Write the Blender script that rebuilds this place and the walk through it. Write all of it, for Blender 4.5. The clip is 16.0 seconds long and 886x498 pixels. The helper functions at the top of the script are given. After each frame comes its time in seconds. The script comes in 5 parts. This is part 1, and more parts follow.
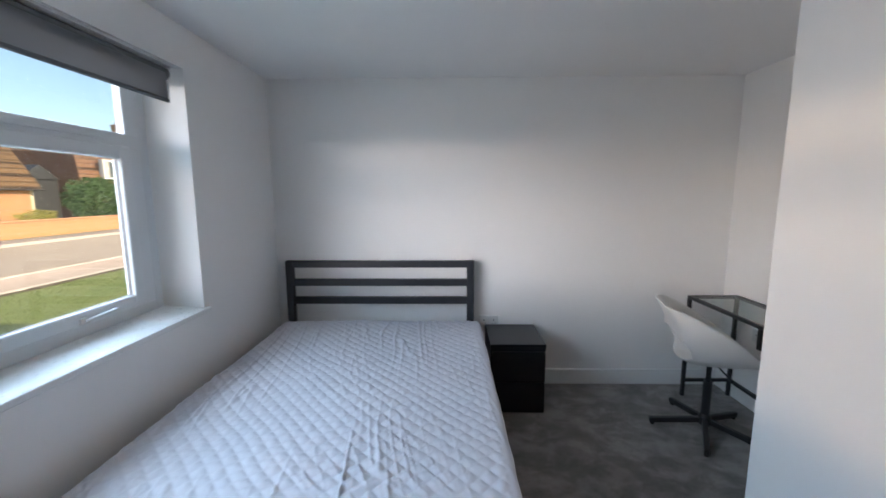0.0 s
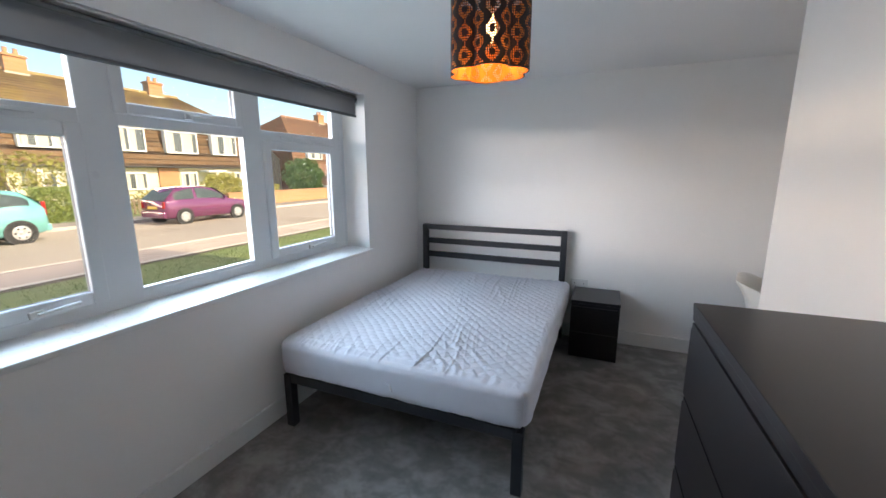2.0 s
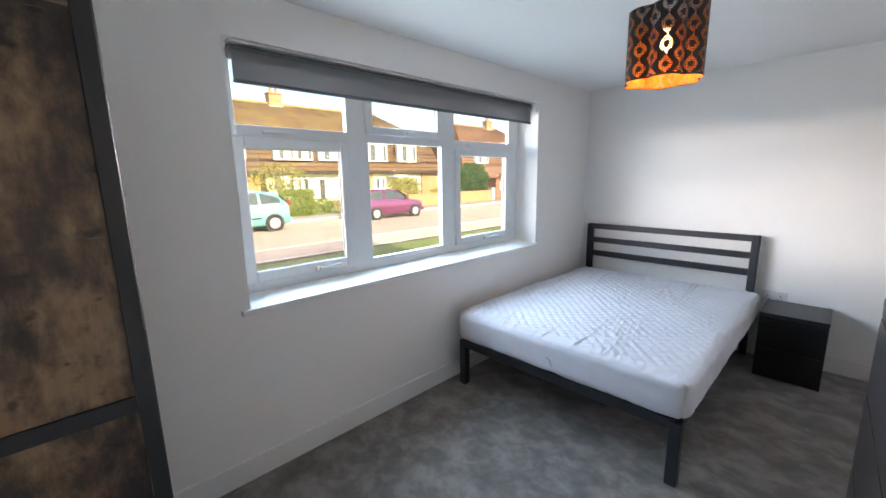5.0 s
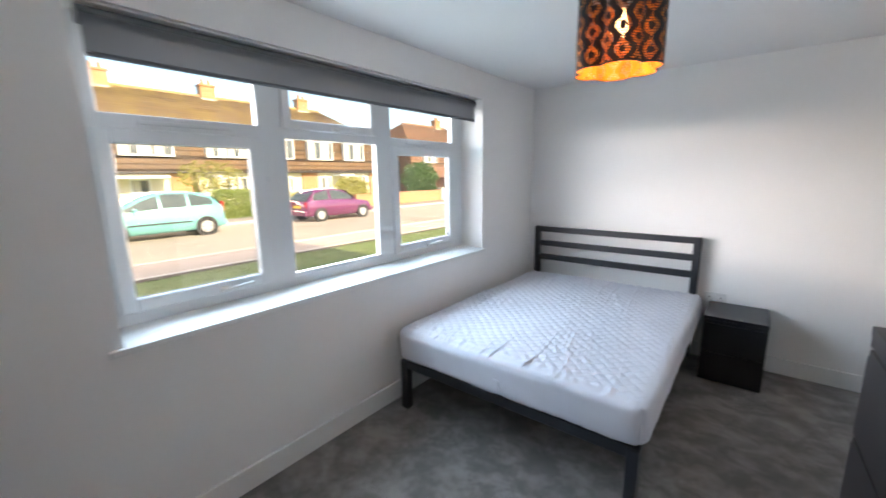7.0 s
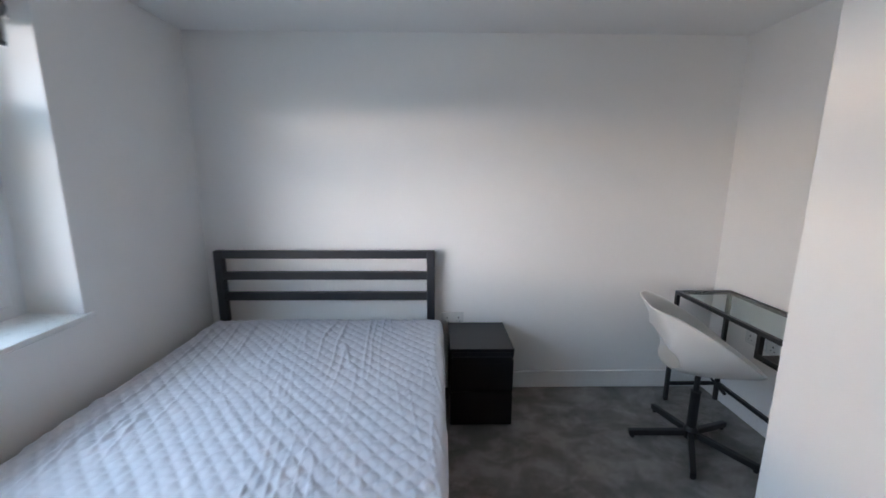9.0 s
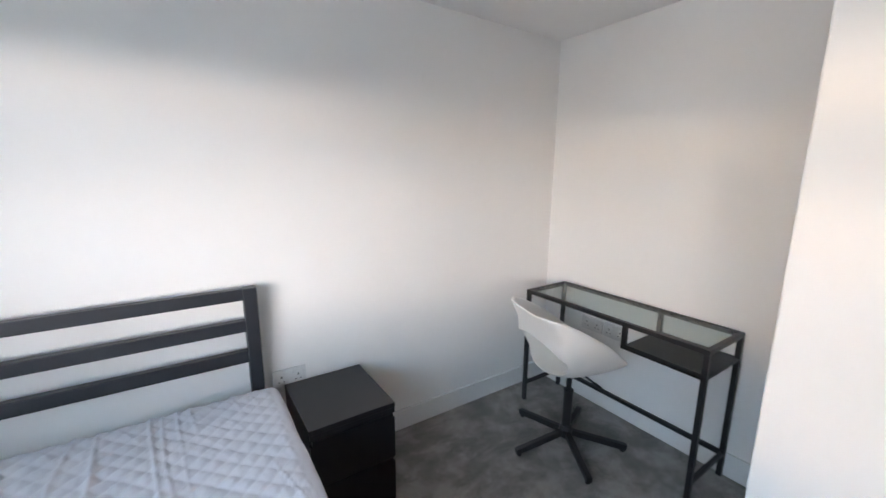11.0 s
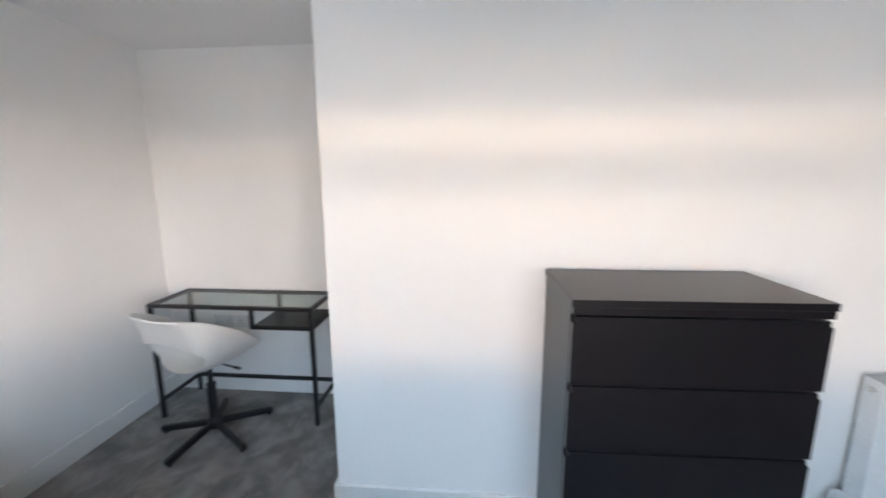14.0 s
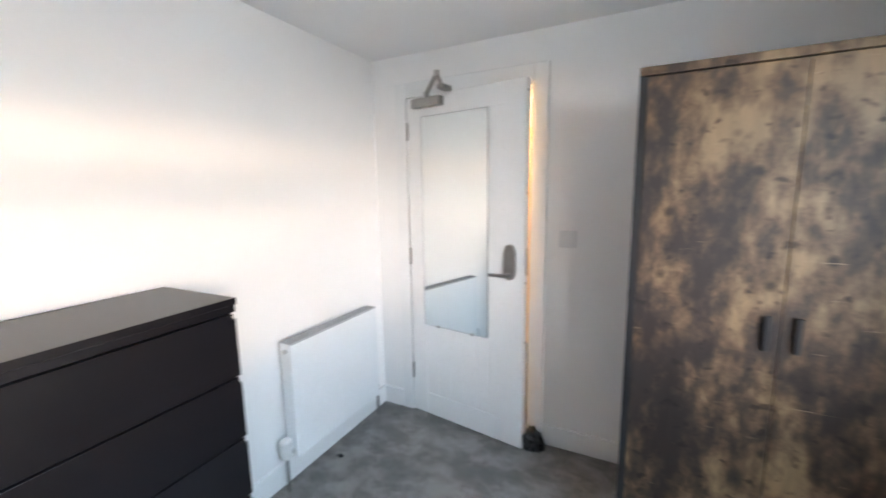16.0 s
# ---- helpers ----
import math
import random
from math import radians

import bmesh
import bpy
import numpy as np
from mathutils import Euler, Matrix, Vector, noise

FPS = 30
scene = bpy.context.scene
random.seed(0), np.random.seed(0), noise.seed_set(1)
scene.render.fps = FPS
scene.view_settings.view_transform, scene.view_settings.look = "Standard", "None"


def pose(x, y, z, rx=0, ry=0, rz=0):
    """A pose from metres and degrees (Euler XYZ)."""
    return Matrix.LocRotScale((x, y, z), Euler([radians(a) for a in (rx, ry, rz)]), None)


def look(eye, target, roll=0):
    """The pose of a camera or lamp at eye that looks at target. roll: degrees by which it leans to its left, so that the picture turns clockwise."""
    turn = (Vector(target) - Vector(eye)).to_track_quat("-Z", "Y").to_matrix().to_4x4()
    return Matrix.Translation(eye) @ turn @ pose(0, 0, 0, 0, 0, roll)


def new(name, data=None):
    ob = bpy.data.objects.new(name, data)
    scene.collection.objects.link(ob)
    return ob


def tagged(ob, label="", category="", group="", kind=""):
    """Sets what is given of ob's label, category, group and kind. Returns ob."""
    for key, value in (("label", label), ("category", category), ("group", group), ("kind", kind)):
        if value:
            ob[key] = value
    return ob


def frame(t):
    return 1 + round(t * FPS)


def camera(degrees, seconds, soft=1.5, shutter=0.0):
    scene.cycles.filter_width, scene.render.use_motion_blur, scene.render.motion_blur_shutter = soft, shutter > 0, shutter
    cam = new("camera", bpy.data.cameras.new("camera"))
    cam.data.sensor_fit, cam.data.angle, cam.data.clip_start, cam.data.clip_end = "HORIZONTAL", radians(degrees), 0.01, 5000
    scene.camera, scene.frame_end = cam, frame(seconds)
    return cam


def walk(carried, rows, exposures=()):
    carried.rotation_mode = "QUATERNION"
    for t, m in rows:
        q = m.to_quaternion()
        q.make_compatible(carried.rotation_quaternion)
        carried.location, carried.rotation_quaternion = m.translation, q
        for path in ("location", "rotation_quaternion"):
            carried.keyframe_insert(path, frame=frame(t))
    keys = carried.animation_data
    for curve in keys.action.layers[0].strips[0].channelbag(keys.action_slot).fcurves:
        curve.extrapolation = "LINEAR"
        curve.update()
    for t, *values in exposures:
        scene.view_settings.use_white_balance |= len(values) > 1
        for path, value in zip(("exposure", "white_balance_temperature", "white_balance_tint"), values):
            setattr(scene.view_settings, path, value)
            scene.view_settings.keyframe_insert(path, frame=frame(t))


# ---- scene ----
cam = camera(97.3, 16.0, 1.5, 0.4)
PATH = [
    (0, (0.244, -0.054, 1.431), (0.213, 1.927, 1.156), -0.2),
    (0.5, (0.375, -0.21, 1.46), (0.045, 1.741, 1.165), 0.3),
    (1, (0.514, -0.446, 1.463), (-0.054, 1.443, 1.13), -0.1),
    (1.5, (0.599, -0.661, 1.454), (-0.05, 1.195, 1.086), -0.2),
    (2, (0.712, -0.736, 1.456), (-0.045, 1.075, 1.071), -0.1),
    (2.5, (0.816, -0.824, 1.456), (-0.023, 0.947, 1.055), -0.0),
    (3, (0.847, -0.928, 1.454), (-0.061, 0.808, 1.05), -0.4),
    (3.5, (0.868, -1.009, 1.447), (-0.172, 0.652, 1.048), -0.8),
    (4, (0.869, -1.051, 1.449), (-0.371, 0.47, 1.065), -0.9),
    (6.5, (0.758, -1.029, 1.431), (-0.702, 0.29, 1.073), -1.0),
    (7, (0.715, -0.795, 1.456), (-0.516, 0.737, 1.085), -0.8),
    (7.5, (0.636, -0.591, 1.435), (-0.268, 1.153, 1.06), -0.9),
    (8, (0.53, -0.342, 1.444), (0.009, 1.548, 1.045), -0.8),
    (8.5, (0.454, 0.011, 1.431), (0.295, 1.963, 1.026), -0.1),
    (9, (0.433, 0.33, 1.429), (0.467, 2.294, 1.053), 0.2),
    (11.5, (0.163, 1.028, 1.425), (1.44, 2.519, 1.042), 0.2),
    (12, (0.141, 0.995, 1.416), (1.535, 2.379, 1.039), -0.3),
    (12.5, (0.068, 0.851, 1.409), (1.575, 2.106, 1.019), -0.6),
    (13, (-0.056, 0.718, 1.453), (1.602, 1.757, 1.041), -0.3),
    (13.5, (-0.097, 0.685, 1.451), (1.747, 1.36, 1.07), -0.4),
    (14, (-0.127, 0.687, 1.454), (1.833, 0.859, 1.098), -0.2),
    (14.5, (-0.121, 0.644, 1.453), (1.806, 0.226, 1.12), -0.4),
    (15, (-0.111, 0.599, 1.447), (1.617, -0.357, 1.128), -0.5),
    (15.5, (-0.131, 0.545, 1.443), (1.234, -0.883, 1.131), -0.7),
    (16, (-0.169, 0.489, 1.445), (0.721, -1.277, 1.148), -0.9),
]
walk(cam, [(t, look(eye, target, roll)) for t, eye, target, roll in PATH], exposures=[(0, 0.67, 6400, 10), (0.8, 0.7, 6520, 10), (2.5, 0.86, 6550, 10), (4.2, 1.07, 6550, 10), (6.3, 1.46, 6700, 10), (7, 1.26, 6650, 10), (8, 0.8, 6550, 10), (9, 0.77, 6370, 10), (11.3, 1.36, 6650, 10), (13, 1.22, 6600, 10), (14.5, 1.36, 6550, 10), (15, 1.32, 6550, 10), (16, 1.7, 6700, 10)])
# ---------- world, sun, window light ----------
world = bpy.data.worlds.new("sky")
scene.world = world
world.use_nodes = True
wn = world.node_tree
sky = wn.nodes.new("ShaderNodeTexSky")
sky.sky_type = "NISHITA"
sky.sun_disc = False
sky.sun_elevation, sky.sun_rotation = radians(35), radians(86)
wn.links.new(sky.outputs[0], wn.nodes["Background"].inputs[0])
wn.nodes["Background"].inputs[1].default_value = 0.15


def lamp(name, kind, m, energy, color, **more):
    data = bpy.data.lights.new(name, kind)
    data.energy, data.color = energy, color
    if "size" in more:
        data.shape, data.size, data.size_y = "RECTANGLE", more["size"][0], more["size"][1]
    if "spread" in more:
        data.spread = radians(more["spread"])
    if "angle" in more:
        data.angle = radians(more["angle"])
    if "radius" in more:
        data.shadow_soft_size = more["radius"]
    ob = new(name, data)
    ob.matrix_world = m
    return ob


SUN_TO = Vector((-0.82, -0.06, -0.57))
lamp("sun", "SUN", look((0, 0, 0), SUN_TO), 5.0, (1.0, 0.79, 0.52), angle=0.5)
# added area lamps for the window's daylight: one for the open sky, one filling the opening
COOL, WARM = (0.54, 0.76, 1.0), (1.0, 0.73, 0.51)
lamp("window_sky_fill", "AREA", look((-3.3, 0.69, 3.25), (-1.2, 0.69, 1.30)), 330, COOL, size=(9.0, 2.5), spread=170)
lamp("window_fill_light", "AREA", look((-1.20, 0.69, 1.38), (0.2, 0.75, 1.40)), 9.0, (0.68, 0.82, 1.0), size=(2.2, 0.92), spread=165)
# added lamp for the sunlit road's bounce, which slants up to the ceiling
lamp("road_bounce_fill", "AREA", look((-10.0, 0.7, 0.15), (1.0, 0.7, 1.6)), 260, WARM, size=(24.0, 1.0), spread=150)
# added strip lamp for bounce off the sunlit upper storeys across the road; it throws warm bands of light through the
# panes
lamp("facade_bounce_fill", "AREA", look((-26.2, -6.0, 3.55), (1.0, -6.0, 1.45)), 3500, WARM, size=(66.0, 1.8), spread=150)
# added oblique fill lamps outside that brighten the headboard wall and the door wall
lamp("oblique_fill", "AREA", look((-21.0, -22.0, 4.3), (-1.2, 0.7, 1.5)), 2500, (1.0, 0.92, 0.92), size=(40.0, 5.0), spread=84)
lamp("oblique_fill", "AREA", look((-6.8, 7.7, 2.3), (-1.2, 0.7, 1.5)), 165, (1.0, 0.92, 0.92), size=(12.0, 2.4), spread=80)


# ---------- materials ----------
def nodes_of(name):
    m = bpy.data.materials.new(name)
    m.use_nodes = True
    t = m.node_tree
    return m, t, t.nodes["Principled BSDF"]


def add(t, kind, **inputs):
    n = t.nodes.new("ShaderNode" + kind)
    for k, v in inputs.items():
        n.inputs[k.replace("_", " ")].default_value = v
    return n


def ramp(t, src, stops):
    r = t.nodes.new("ShaderNodeValToRGB")
    e = r.color_ramp.elements
    while len(e) < len(stops):
        e.new(0.5)
    for el, (p, c) in zip(e, stops):
        el.position = p
        el.color = (*c, 1) if len(c) == 3 else c
    t.links.new(src, r.inputs[0])
    return r.outputs[0]


def noise_of(t, scale, detail=4.0, rough=0.55, stretch=(1, 1, 1), space="Object", distort=0.0):
    c = t.nodes.new("ShaderNodeTexCoord")
    mp = t.nodes.new("ShaderNodeMapping")
    mp.inputs["Scale"].default_value = stretch
    t.links.new(c.outputs[space], mp.inputs[0])
    n = add(t, "TexNoise", Scale=scale, Detail=detail, Roughness=rough, Distortion=distort)
    t.links.new(mp.outputs[0], n.inputs["Vector"])
    return n.outputs[0]


def bump_to(t, p, src, strength, dist):
    b = add(t, "Bump", Strength=strength, Distance=dist)
    t.links.new(src, b.inputs["Height"])
    t.links.new(b.outputs[0], p.inputs["Normal"])
    return b


def paint(name, a, b=None, rough=0.5, metal=0.0, scale=6.0, fine=120.0, bump=0.05, dist=0.002, stretch=(1, 1, 1), spec=0.5, coat=0.0):
    """A surface whose colour drifts between a and b, with fine relief."""
    m, t, p = nodes_of(name)
    b = b or tuple(c * 0.9 for c in a)
    t.links.new(ramp(t, noise_of(t, scale, 5, 0.6, stretch), [(0.3, a), (0.7, b)]), p.inputs["Base Color"])
    p.inputs["Metallic"].default_value = metal
    p.inputs["Specular IOR Level"].default_value = spec
    p.inputs["Coat Weight"].default_value = coat
    f = noise_of(t, fine, 3, 0.6, stretch)
    lo, hi = max(rough - 0.07, 0.02), min(rough + 0.07, 1.0)
    t.links.new(ramp(t, f, [(0.3, (lo,) * 3), (0.7, (hi,) * 3)]), p.inputs["Roughness"])
    if bump:
        bump_to(t, p, f, bump, dist)
    return m


WALL = paint("wall_paint", (0.85, 0.84, 0.825), (0.82, 0.81, 0.795), 0.62, scale=1.3, fine=260, bump=0.06, dist=0.001)
CEIL = paint("ceiling_paint", (0.84, 0.84, 0.835), (0.81, 0.81, 0.805), 0.7, scale=1.1, fine=220, bump=0.05, dist=0.001)
GLOSSW = paint("white_gloss", (0.82, 0.82, 0.81), (0.78, 0.78, 0.77), 0.32, scale=3, fine=60, bump=0.03, dist=0.001)
UPVC = paint("white_upvc", (0.74, 0.77, 0.79), (0.72, 0.75, 0.77), 0.34, scale=1.5, fine=4, bump=0.0)
PLASTIC = paint("white_plastic", (0.70, 0.70, 0.69), (0.66, 0.66, 0.65), 0.3, scale=9, fine=90, bump=0.0)
SHELL = paint("chair_plastic", (0.80, 0.79, 0.76), (0.77, 0.76, 0.73), 0.38, scale=5, fine=300, bump=0.08, dist=0.0005)
BEDMETAL = paint("dark_bed_metal", (0.016, 0.018, 0.024), (0.022, 0.024, 0.030), 0.42, scale=9, fine=220, bump=0.05, dist=0.0005)
BLACKMETAL = paint("black_metal", (0.010, 0.010, 0.012), (0.015, 0.015, 0.017), 0.42, scale=9, fine=250, bump=0.05, dist=0.0005)
BLACKWOOD = paint("black_brown_foil", (0.006, 0.006, 0.008), (0.009, 0.008, 0.010), 0.30, scale=3, fine=420, bump=0.0, spec=0.36)
foil = BLACKWOOD.node_tree.nodes["Principled BSDF"].inputs["Roughness"]
BLACKWOOD.node_tree.links.remove(foil.links[0])
foil.default_value = 0.31
# near-black for drawer boxes, so the gaps between fronts look shaded
GAPSHADE = paint("gap_shade_black", (0.006, 0.006, 0.007), None, 0.8)
STEEL = paint("brushed_steel", (0.42, 0.41, 0.39), (0.34, 0.33, 0.31), 0.34, metal=1.0, scale=14, fine=300, bump=0.05, dist=0.0004, stretch=(1, 1, 0.1))
CHROME = paint("chrome", (0.62, 0.62, 0.62), (0.56, 0.56, 0.56), 0.14, metal=1.0, bump=0)
SEAL = paint("grey_window_seal", (0.10, 0.10, 0.105), (0.14, 0.14, 0.145), 0.6)
RUBBER = paint("black_rubber", (0.012, 0.012, 0.013), (0.02, 0.02, 0.02), 0.7)
BLINDCLOTH = paint("grey_blind_cloth", (0.15, 0.155, 0.165), (0.135, 0.14, 0.15), 0.85, scale=6, fine=500, bump=0.15, dist=0.0006)


def make_sheer(name, base, through_col, share):
    """Woven cloth that lets some of the light behind it through."""
    m = paint(name, base, tuple(c * 0.92 for c in base), 0.85, scale=6, fine=500, bump=0.15, dist=0.0006)
    t = m.node_tree
    tl = t.nodes.new("ShaderNodeBsdfTranslucent")
    tl.inputs[0].default_value = (*through_col, 1)
    mx = t.nodes.new("ShaderNodeMixShader")
    mx.inputs[0].default_value = share
    t.links.new(t.nodes["Principled BSDF"].outputs[0], mx.inputs[1])
    t.links.new(tl.outputs[0], mx.inputs[2])
    t.links.new(mx.outputs[0], t.nodes["Material Output"].inputs[0])
    return m


# the roller's cloth with a lighter base colour, as lit from behind
BLINDBACKLIT = make_sheer("backlit_blind_cloth", (0.22, 0.225, 0.235), (0.34, 0.35, 0.37), 0.4)
SLOTSHADE = paint("socket_slot_shade", (0.02, 0.02, 0.02), None, 0.6)
# white grille painted grey: the shade in its slots is in the colour
GRILLESHADE = paint("grille_slot_shade", (0.42, 0.43, 0.44), (0.36, 0.37, 0.38), 0.35, scale=30, fine=90, bump=0.0)
RADWHITE = paint("radiator_enamel", (0.82, 0.83, 0.83), (0.79, 0.80, 0.80), 0.25, scale=4, bump=0.0)
BAGBLACK = paint("black_bag", (0.010, 0.010, 0.011), (0.02, 0.02, 0.02), 0.3, scale=20, fine=40, bump=0.5, dist=0.01)


def make_carpet():
    m, t, p = nodes_of("grey_carpet")
    # pile brushed this way and that: soft-edged patches of lighter and darker nap
    patch = noise_of(t, 5.2, 6.0, 0.68, (1.0, 1.2, 1), distort=0.2)
    big = noise_of(t, 1.1, 2, 0.5)
    fine = noise_of(t, 420, 2, 0.7)
    mid = noise_of(t, 60, 3, 0.7)
    base = ramp(t, patch, [(0.36, (0.135, 0.127, 0.122)), (0.46, (0.170, 0.160, 0.152)), (0.53, (0.225, 0.211, 0.199)), (0.61, (0.285, 0.268, 0.252))])
    tuft = ramp(t, fine, [(0.25, (0.70,) * 3), (0.75, (1.38,) * 3)])
    m1 = t.nodes.new("ShaderNodeMix")
    m1.data_type, m1.blend_type = "RGBA", "MULTIPLY"
    m1.inputs[0].default_value = 1.0
    t.links.new(base, m1.inputs[6])
    t.links.new(tuft, m1.inputs[7])
    m2 = t.nodes.new("ShaderNodeMix")
    m2.data_type, m2.blend_type = "RGBA", "MULTIPLY"
    m2.inputs[0].default_value = 1.0
    t.links.new(m1.outputs[2], m2.inputs[6])
    t.links.new(ramp(t, big, [(0.3, (0.88,) * 3), (0.7, (1.12,) * 3)]), m2.inputs[7])
    t.links.new(m2.outputs[2], p.inputs["Base Color"])
    p.inputs["Roughness"].default_value = 1.0
    p.inputs["Specular IOR Level"].default_value = 0.1
    p.inputs["Sheen Weight"].default_value = 0.25
    p.inputs["Sheen Roughness"].default_value = 0.5
    s = t.nodes.new("ShaderNodeMath")
    s.operation = "ADD"
    t.links.new(fine, s.inputs[0])
    t.links.new(mid, s.inputs[1])
    bump_to(t, p, s.outputs[0], 0.7, 0.006)
    return m


CARPET = make_carpet()


def make_fabric():
    m, t, p = nodes_of("white_quilt_fabric")
    t.links.new(ramp(t, noise_of(t, 3, 4), [(0.3, (0.66, 0.66, 0.72)), (0.7, (0.61, 0.61, 0.67))]), p.inputs["Base Color"])
    p.inputs["Roughness"].default_value = 0.85
    p.inputs["Sheen Weight"].default_value = 0.2
    bump_to(t, p, noise_of(t, 700, 2, 0.7), 0.25, 0.0008)
    return m


FABRIC = make_fabric()


def make_rustic():
    """Brown printed wood: golden ground, dark drifting stains, knots, short marks and worn light scratches."""
    m, t, p = nodes_of("rustic_brown_wood")
    big = noise_of(t, 3.4, 3, 0.5, (1.5, 1.5, 0.7), distort=0.1)
    mid = noise_of(t, 12.0, 6, 0.66, (1.3, 1.3, 0.7), distort=0.15)
    grain = noise_of(t, 55, 4, 0.65, (1, 1, 0.08))
    spots = noise_of(t, 27.0, 2, 0.5, (0.8, 0.8, 1.0))

    def mth(op, a, b, c=None):
        n = t.nodes.new("ShaderNodeMath")
        n.operation = op
        for k, v in enumerate((a, b, c)):
            if v is None:
                continue
            if isinstance(v, (int, float)):
                n.inputs[k].default_value = v
            else:
                t.links.new(v, n.inputs[k])
        return n.outputs[0]

    def mixed(fac, a, b, blend="MIX"):
        n = t.nodes.new("ShaderNodeMix")
        n.data_type, n.blend_type = "RGBA", blend
        for k, v in ((0, fac), (6, a), (7, b)):
            if isinstance(v, (int, float)):
                n.inputs[k].default_value = v
            elif isinstance(v, tuple):
                n.inputs[k].default_value = (*v, 1)
            else:
                t.links.new(v, n.inputs[k])
        return n.outputs[2]

    stain = mth("MULTIPLY_ADD", mid, 0.55, mth("MULTIPLY", big, 0.5))
    col = ramp(t, stain, [(0.44, (0.020, 0.013, 0.011)), (0.505, (0.058, 0.035, 0.023)), (0.55, (0.125, 0.078, 0.043)), (0.62, (0.235, 0.155, 0.083))])
    col = mixed(0.75, col, ramp(t, grain, [(0.3, (0.70,) * 3), (0.7, (1.18,) * 3)]), "MULTIPLY")
    col = mixed(1.0, col, ramp(t, spots, [(0.29, (0.30, 0.25, 0.23)), (0.38, (1, 1, 1))]), "MULTIPLY")
    vor = add(t, "TexVoronoi", Scale=6.5)
    c = t.nodes.new("ShaderNodeTexCoord")
    t.links.new(c.outputs["Object"], vor.inputs["Vector"])
    col = mixed(0.9, col, ramp(t, vor.outputs["Distance"], [(0.06, (0.16, 0.12, 0.11)), (0.14, (1, 1, 1))]), "MULTIPLY")
    scr = noise_of(t, 16, 3, 0.6, (0.35, 0.35, 3.2), distort=0.1)
    col = mixed(ramp(t, scr, [(0.68, (0, 0, 0)), (0.75, (0.4,) * 3)]), col, (0.42, 0.31, 0.21))
    t.links.new(col, p.inputs["Base Color"])
    t.links.new(ramp(t, mid, [(0.3, (0.56,) * 3), (0.7, (0.40,) * 3)]), p.inputs["Roughness"])
    bump_to(t, p, grain, 0.12, 0.001)
    return m


RUSTIC = make_rustic()


def make_pine():
    m, t, p = nodes_of("bare_pine")
    g = noise_of(t, 22, 4, 0.6, (1, 1, 0.05), distort=0.6)
    t.links.new(ramp(t, g, [(0.3, (0.78, 0.46, 0.20)), (0.6, (0.86, 0.56, 0.28)), (0.75, (0.62, 0.32, 0.12))]), p.inputs["Base Color"])
    p.inputs["Roughness"].default_value = 0.5
    return m


PINE = make_pine()


def glass_mat(name, tint=(1, 1, 1), rough=0.0):
    m, t, p = nodes_of(name)
    gl = add(t, "BsdfGlossy", Roughness=0.02)
    tr = t.nodes.new("ShaderNodeBsdfTransparent")
    tr.inputs[0].default_value = (*tint, 1)
    lw = add(t, "LayerWeight", Blend=0.5)
    pw = t.nodes.new("ShaderNodeMath")
    pw.operation = "POWER"
    pw.inputs[1].default_value = 5.0
    t.links.new(lw.outputs["Facing"], pw.inputs[0])
    fr = t.nodes.new("ShaderNodeMath")
    fr.operation = "MULTIPLY_ADD"
    fr.inputs[1].default_value, fr.inputs[2].default_value = 0.55, 0.03
    t.links.new(pw.outputs[0], fr.inputs[0])
    mx = t.nodes.new("ShaderNodeMixShader")
    t.links.new(fr.outputs[0], mx.inputs[0])
    t.links.new(tr.outputs[0], mx.inputs[1])
    t.links.new(gl.outputs[0], mx.inputs[2])
    t.links.new(mx.outputs[0], t.nodes["Material Output"].inputs[0])
    return m


PANE = glass_mat("window_glass", (0.97, 0.985, 0.98))
DESKGLASS = glass_mat("desk_glass", (0.86, 0.91, 0.89))


def make_mirror():
    m, t, p = nodes_of("mirror_silver")
    p.inputs["Base Color"].default_value = (0.86, 0.88, 0.87, 1)
    p.inputs["Metallic"].default_value = 1.0
    p.inputs["Roughness"].default_value = 0.012
    return m


MIRROR = make_mirror()


def emitter(name, color, strength):
    m, t, p = nodes_of(name)
    p.inputs["Base Color"].default_value = (*color, 1)
    p.inputs["Emission Color"].default_value = (*color, 1)
    p.inputs["Emission Strength"].default_value = strength
    return m


BULB = emitter("bulb_glow", (1.0, 0.66, 0.28), 8.0)


# ---------- building helpers ----------
ORG = {}


def thing(name, loc, label, category, group="", kind="", rz=0.0):
    ob = new(name)
    ob.empty_display_size = 0.1
    ob.matrix_basis = pose(*loc, 0, 0, rz)
    ORG[ob.name] = Vector(loc)
    return tagged(ob, label, category, group, kind)


def part(name, bm, material, parent=None, label="", smooth=False):
    """Links a bmesh, drawn in the place's metres, as one mesh object under a thing or a part."""
    me = bpy.data.meshes.new(name)
    org = ORG.get(parent.name, Vector()) if parent else Vector()
    bmesh.ops.translate(bm, verts=bm.verts, vec=-org)
    bm.to_mesh(me)
    bm.free()
    if smooth:
        for f in me.polygons:
            f.use_smooth = True
    me.materials.append(material)
    ob = new(name, me)
    if parent:
        ob.parent = parent
        ORG[ob.name] = org
    if label:
        ob["label"] = label
    return ob


def structure(name, bm, material, label, category, smooth=False):
    return tagged(part(name, bm, material, None, label, smooth), label, category, "", "structure")


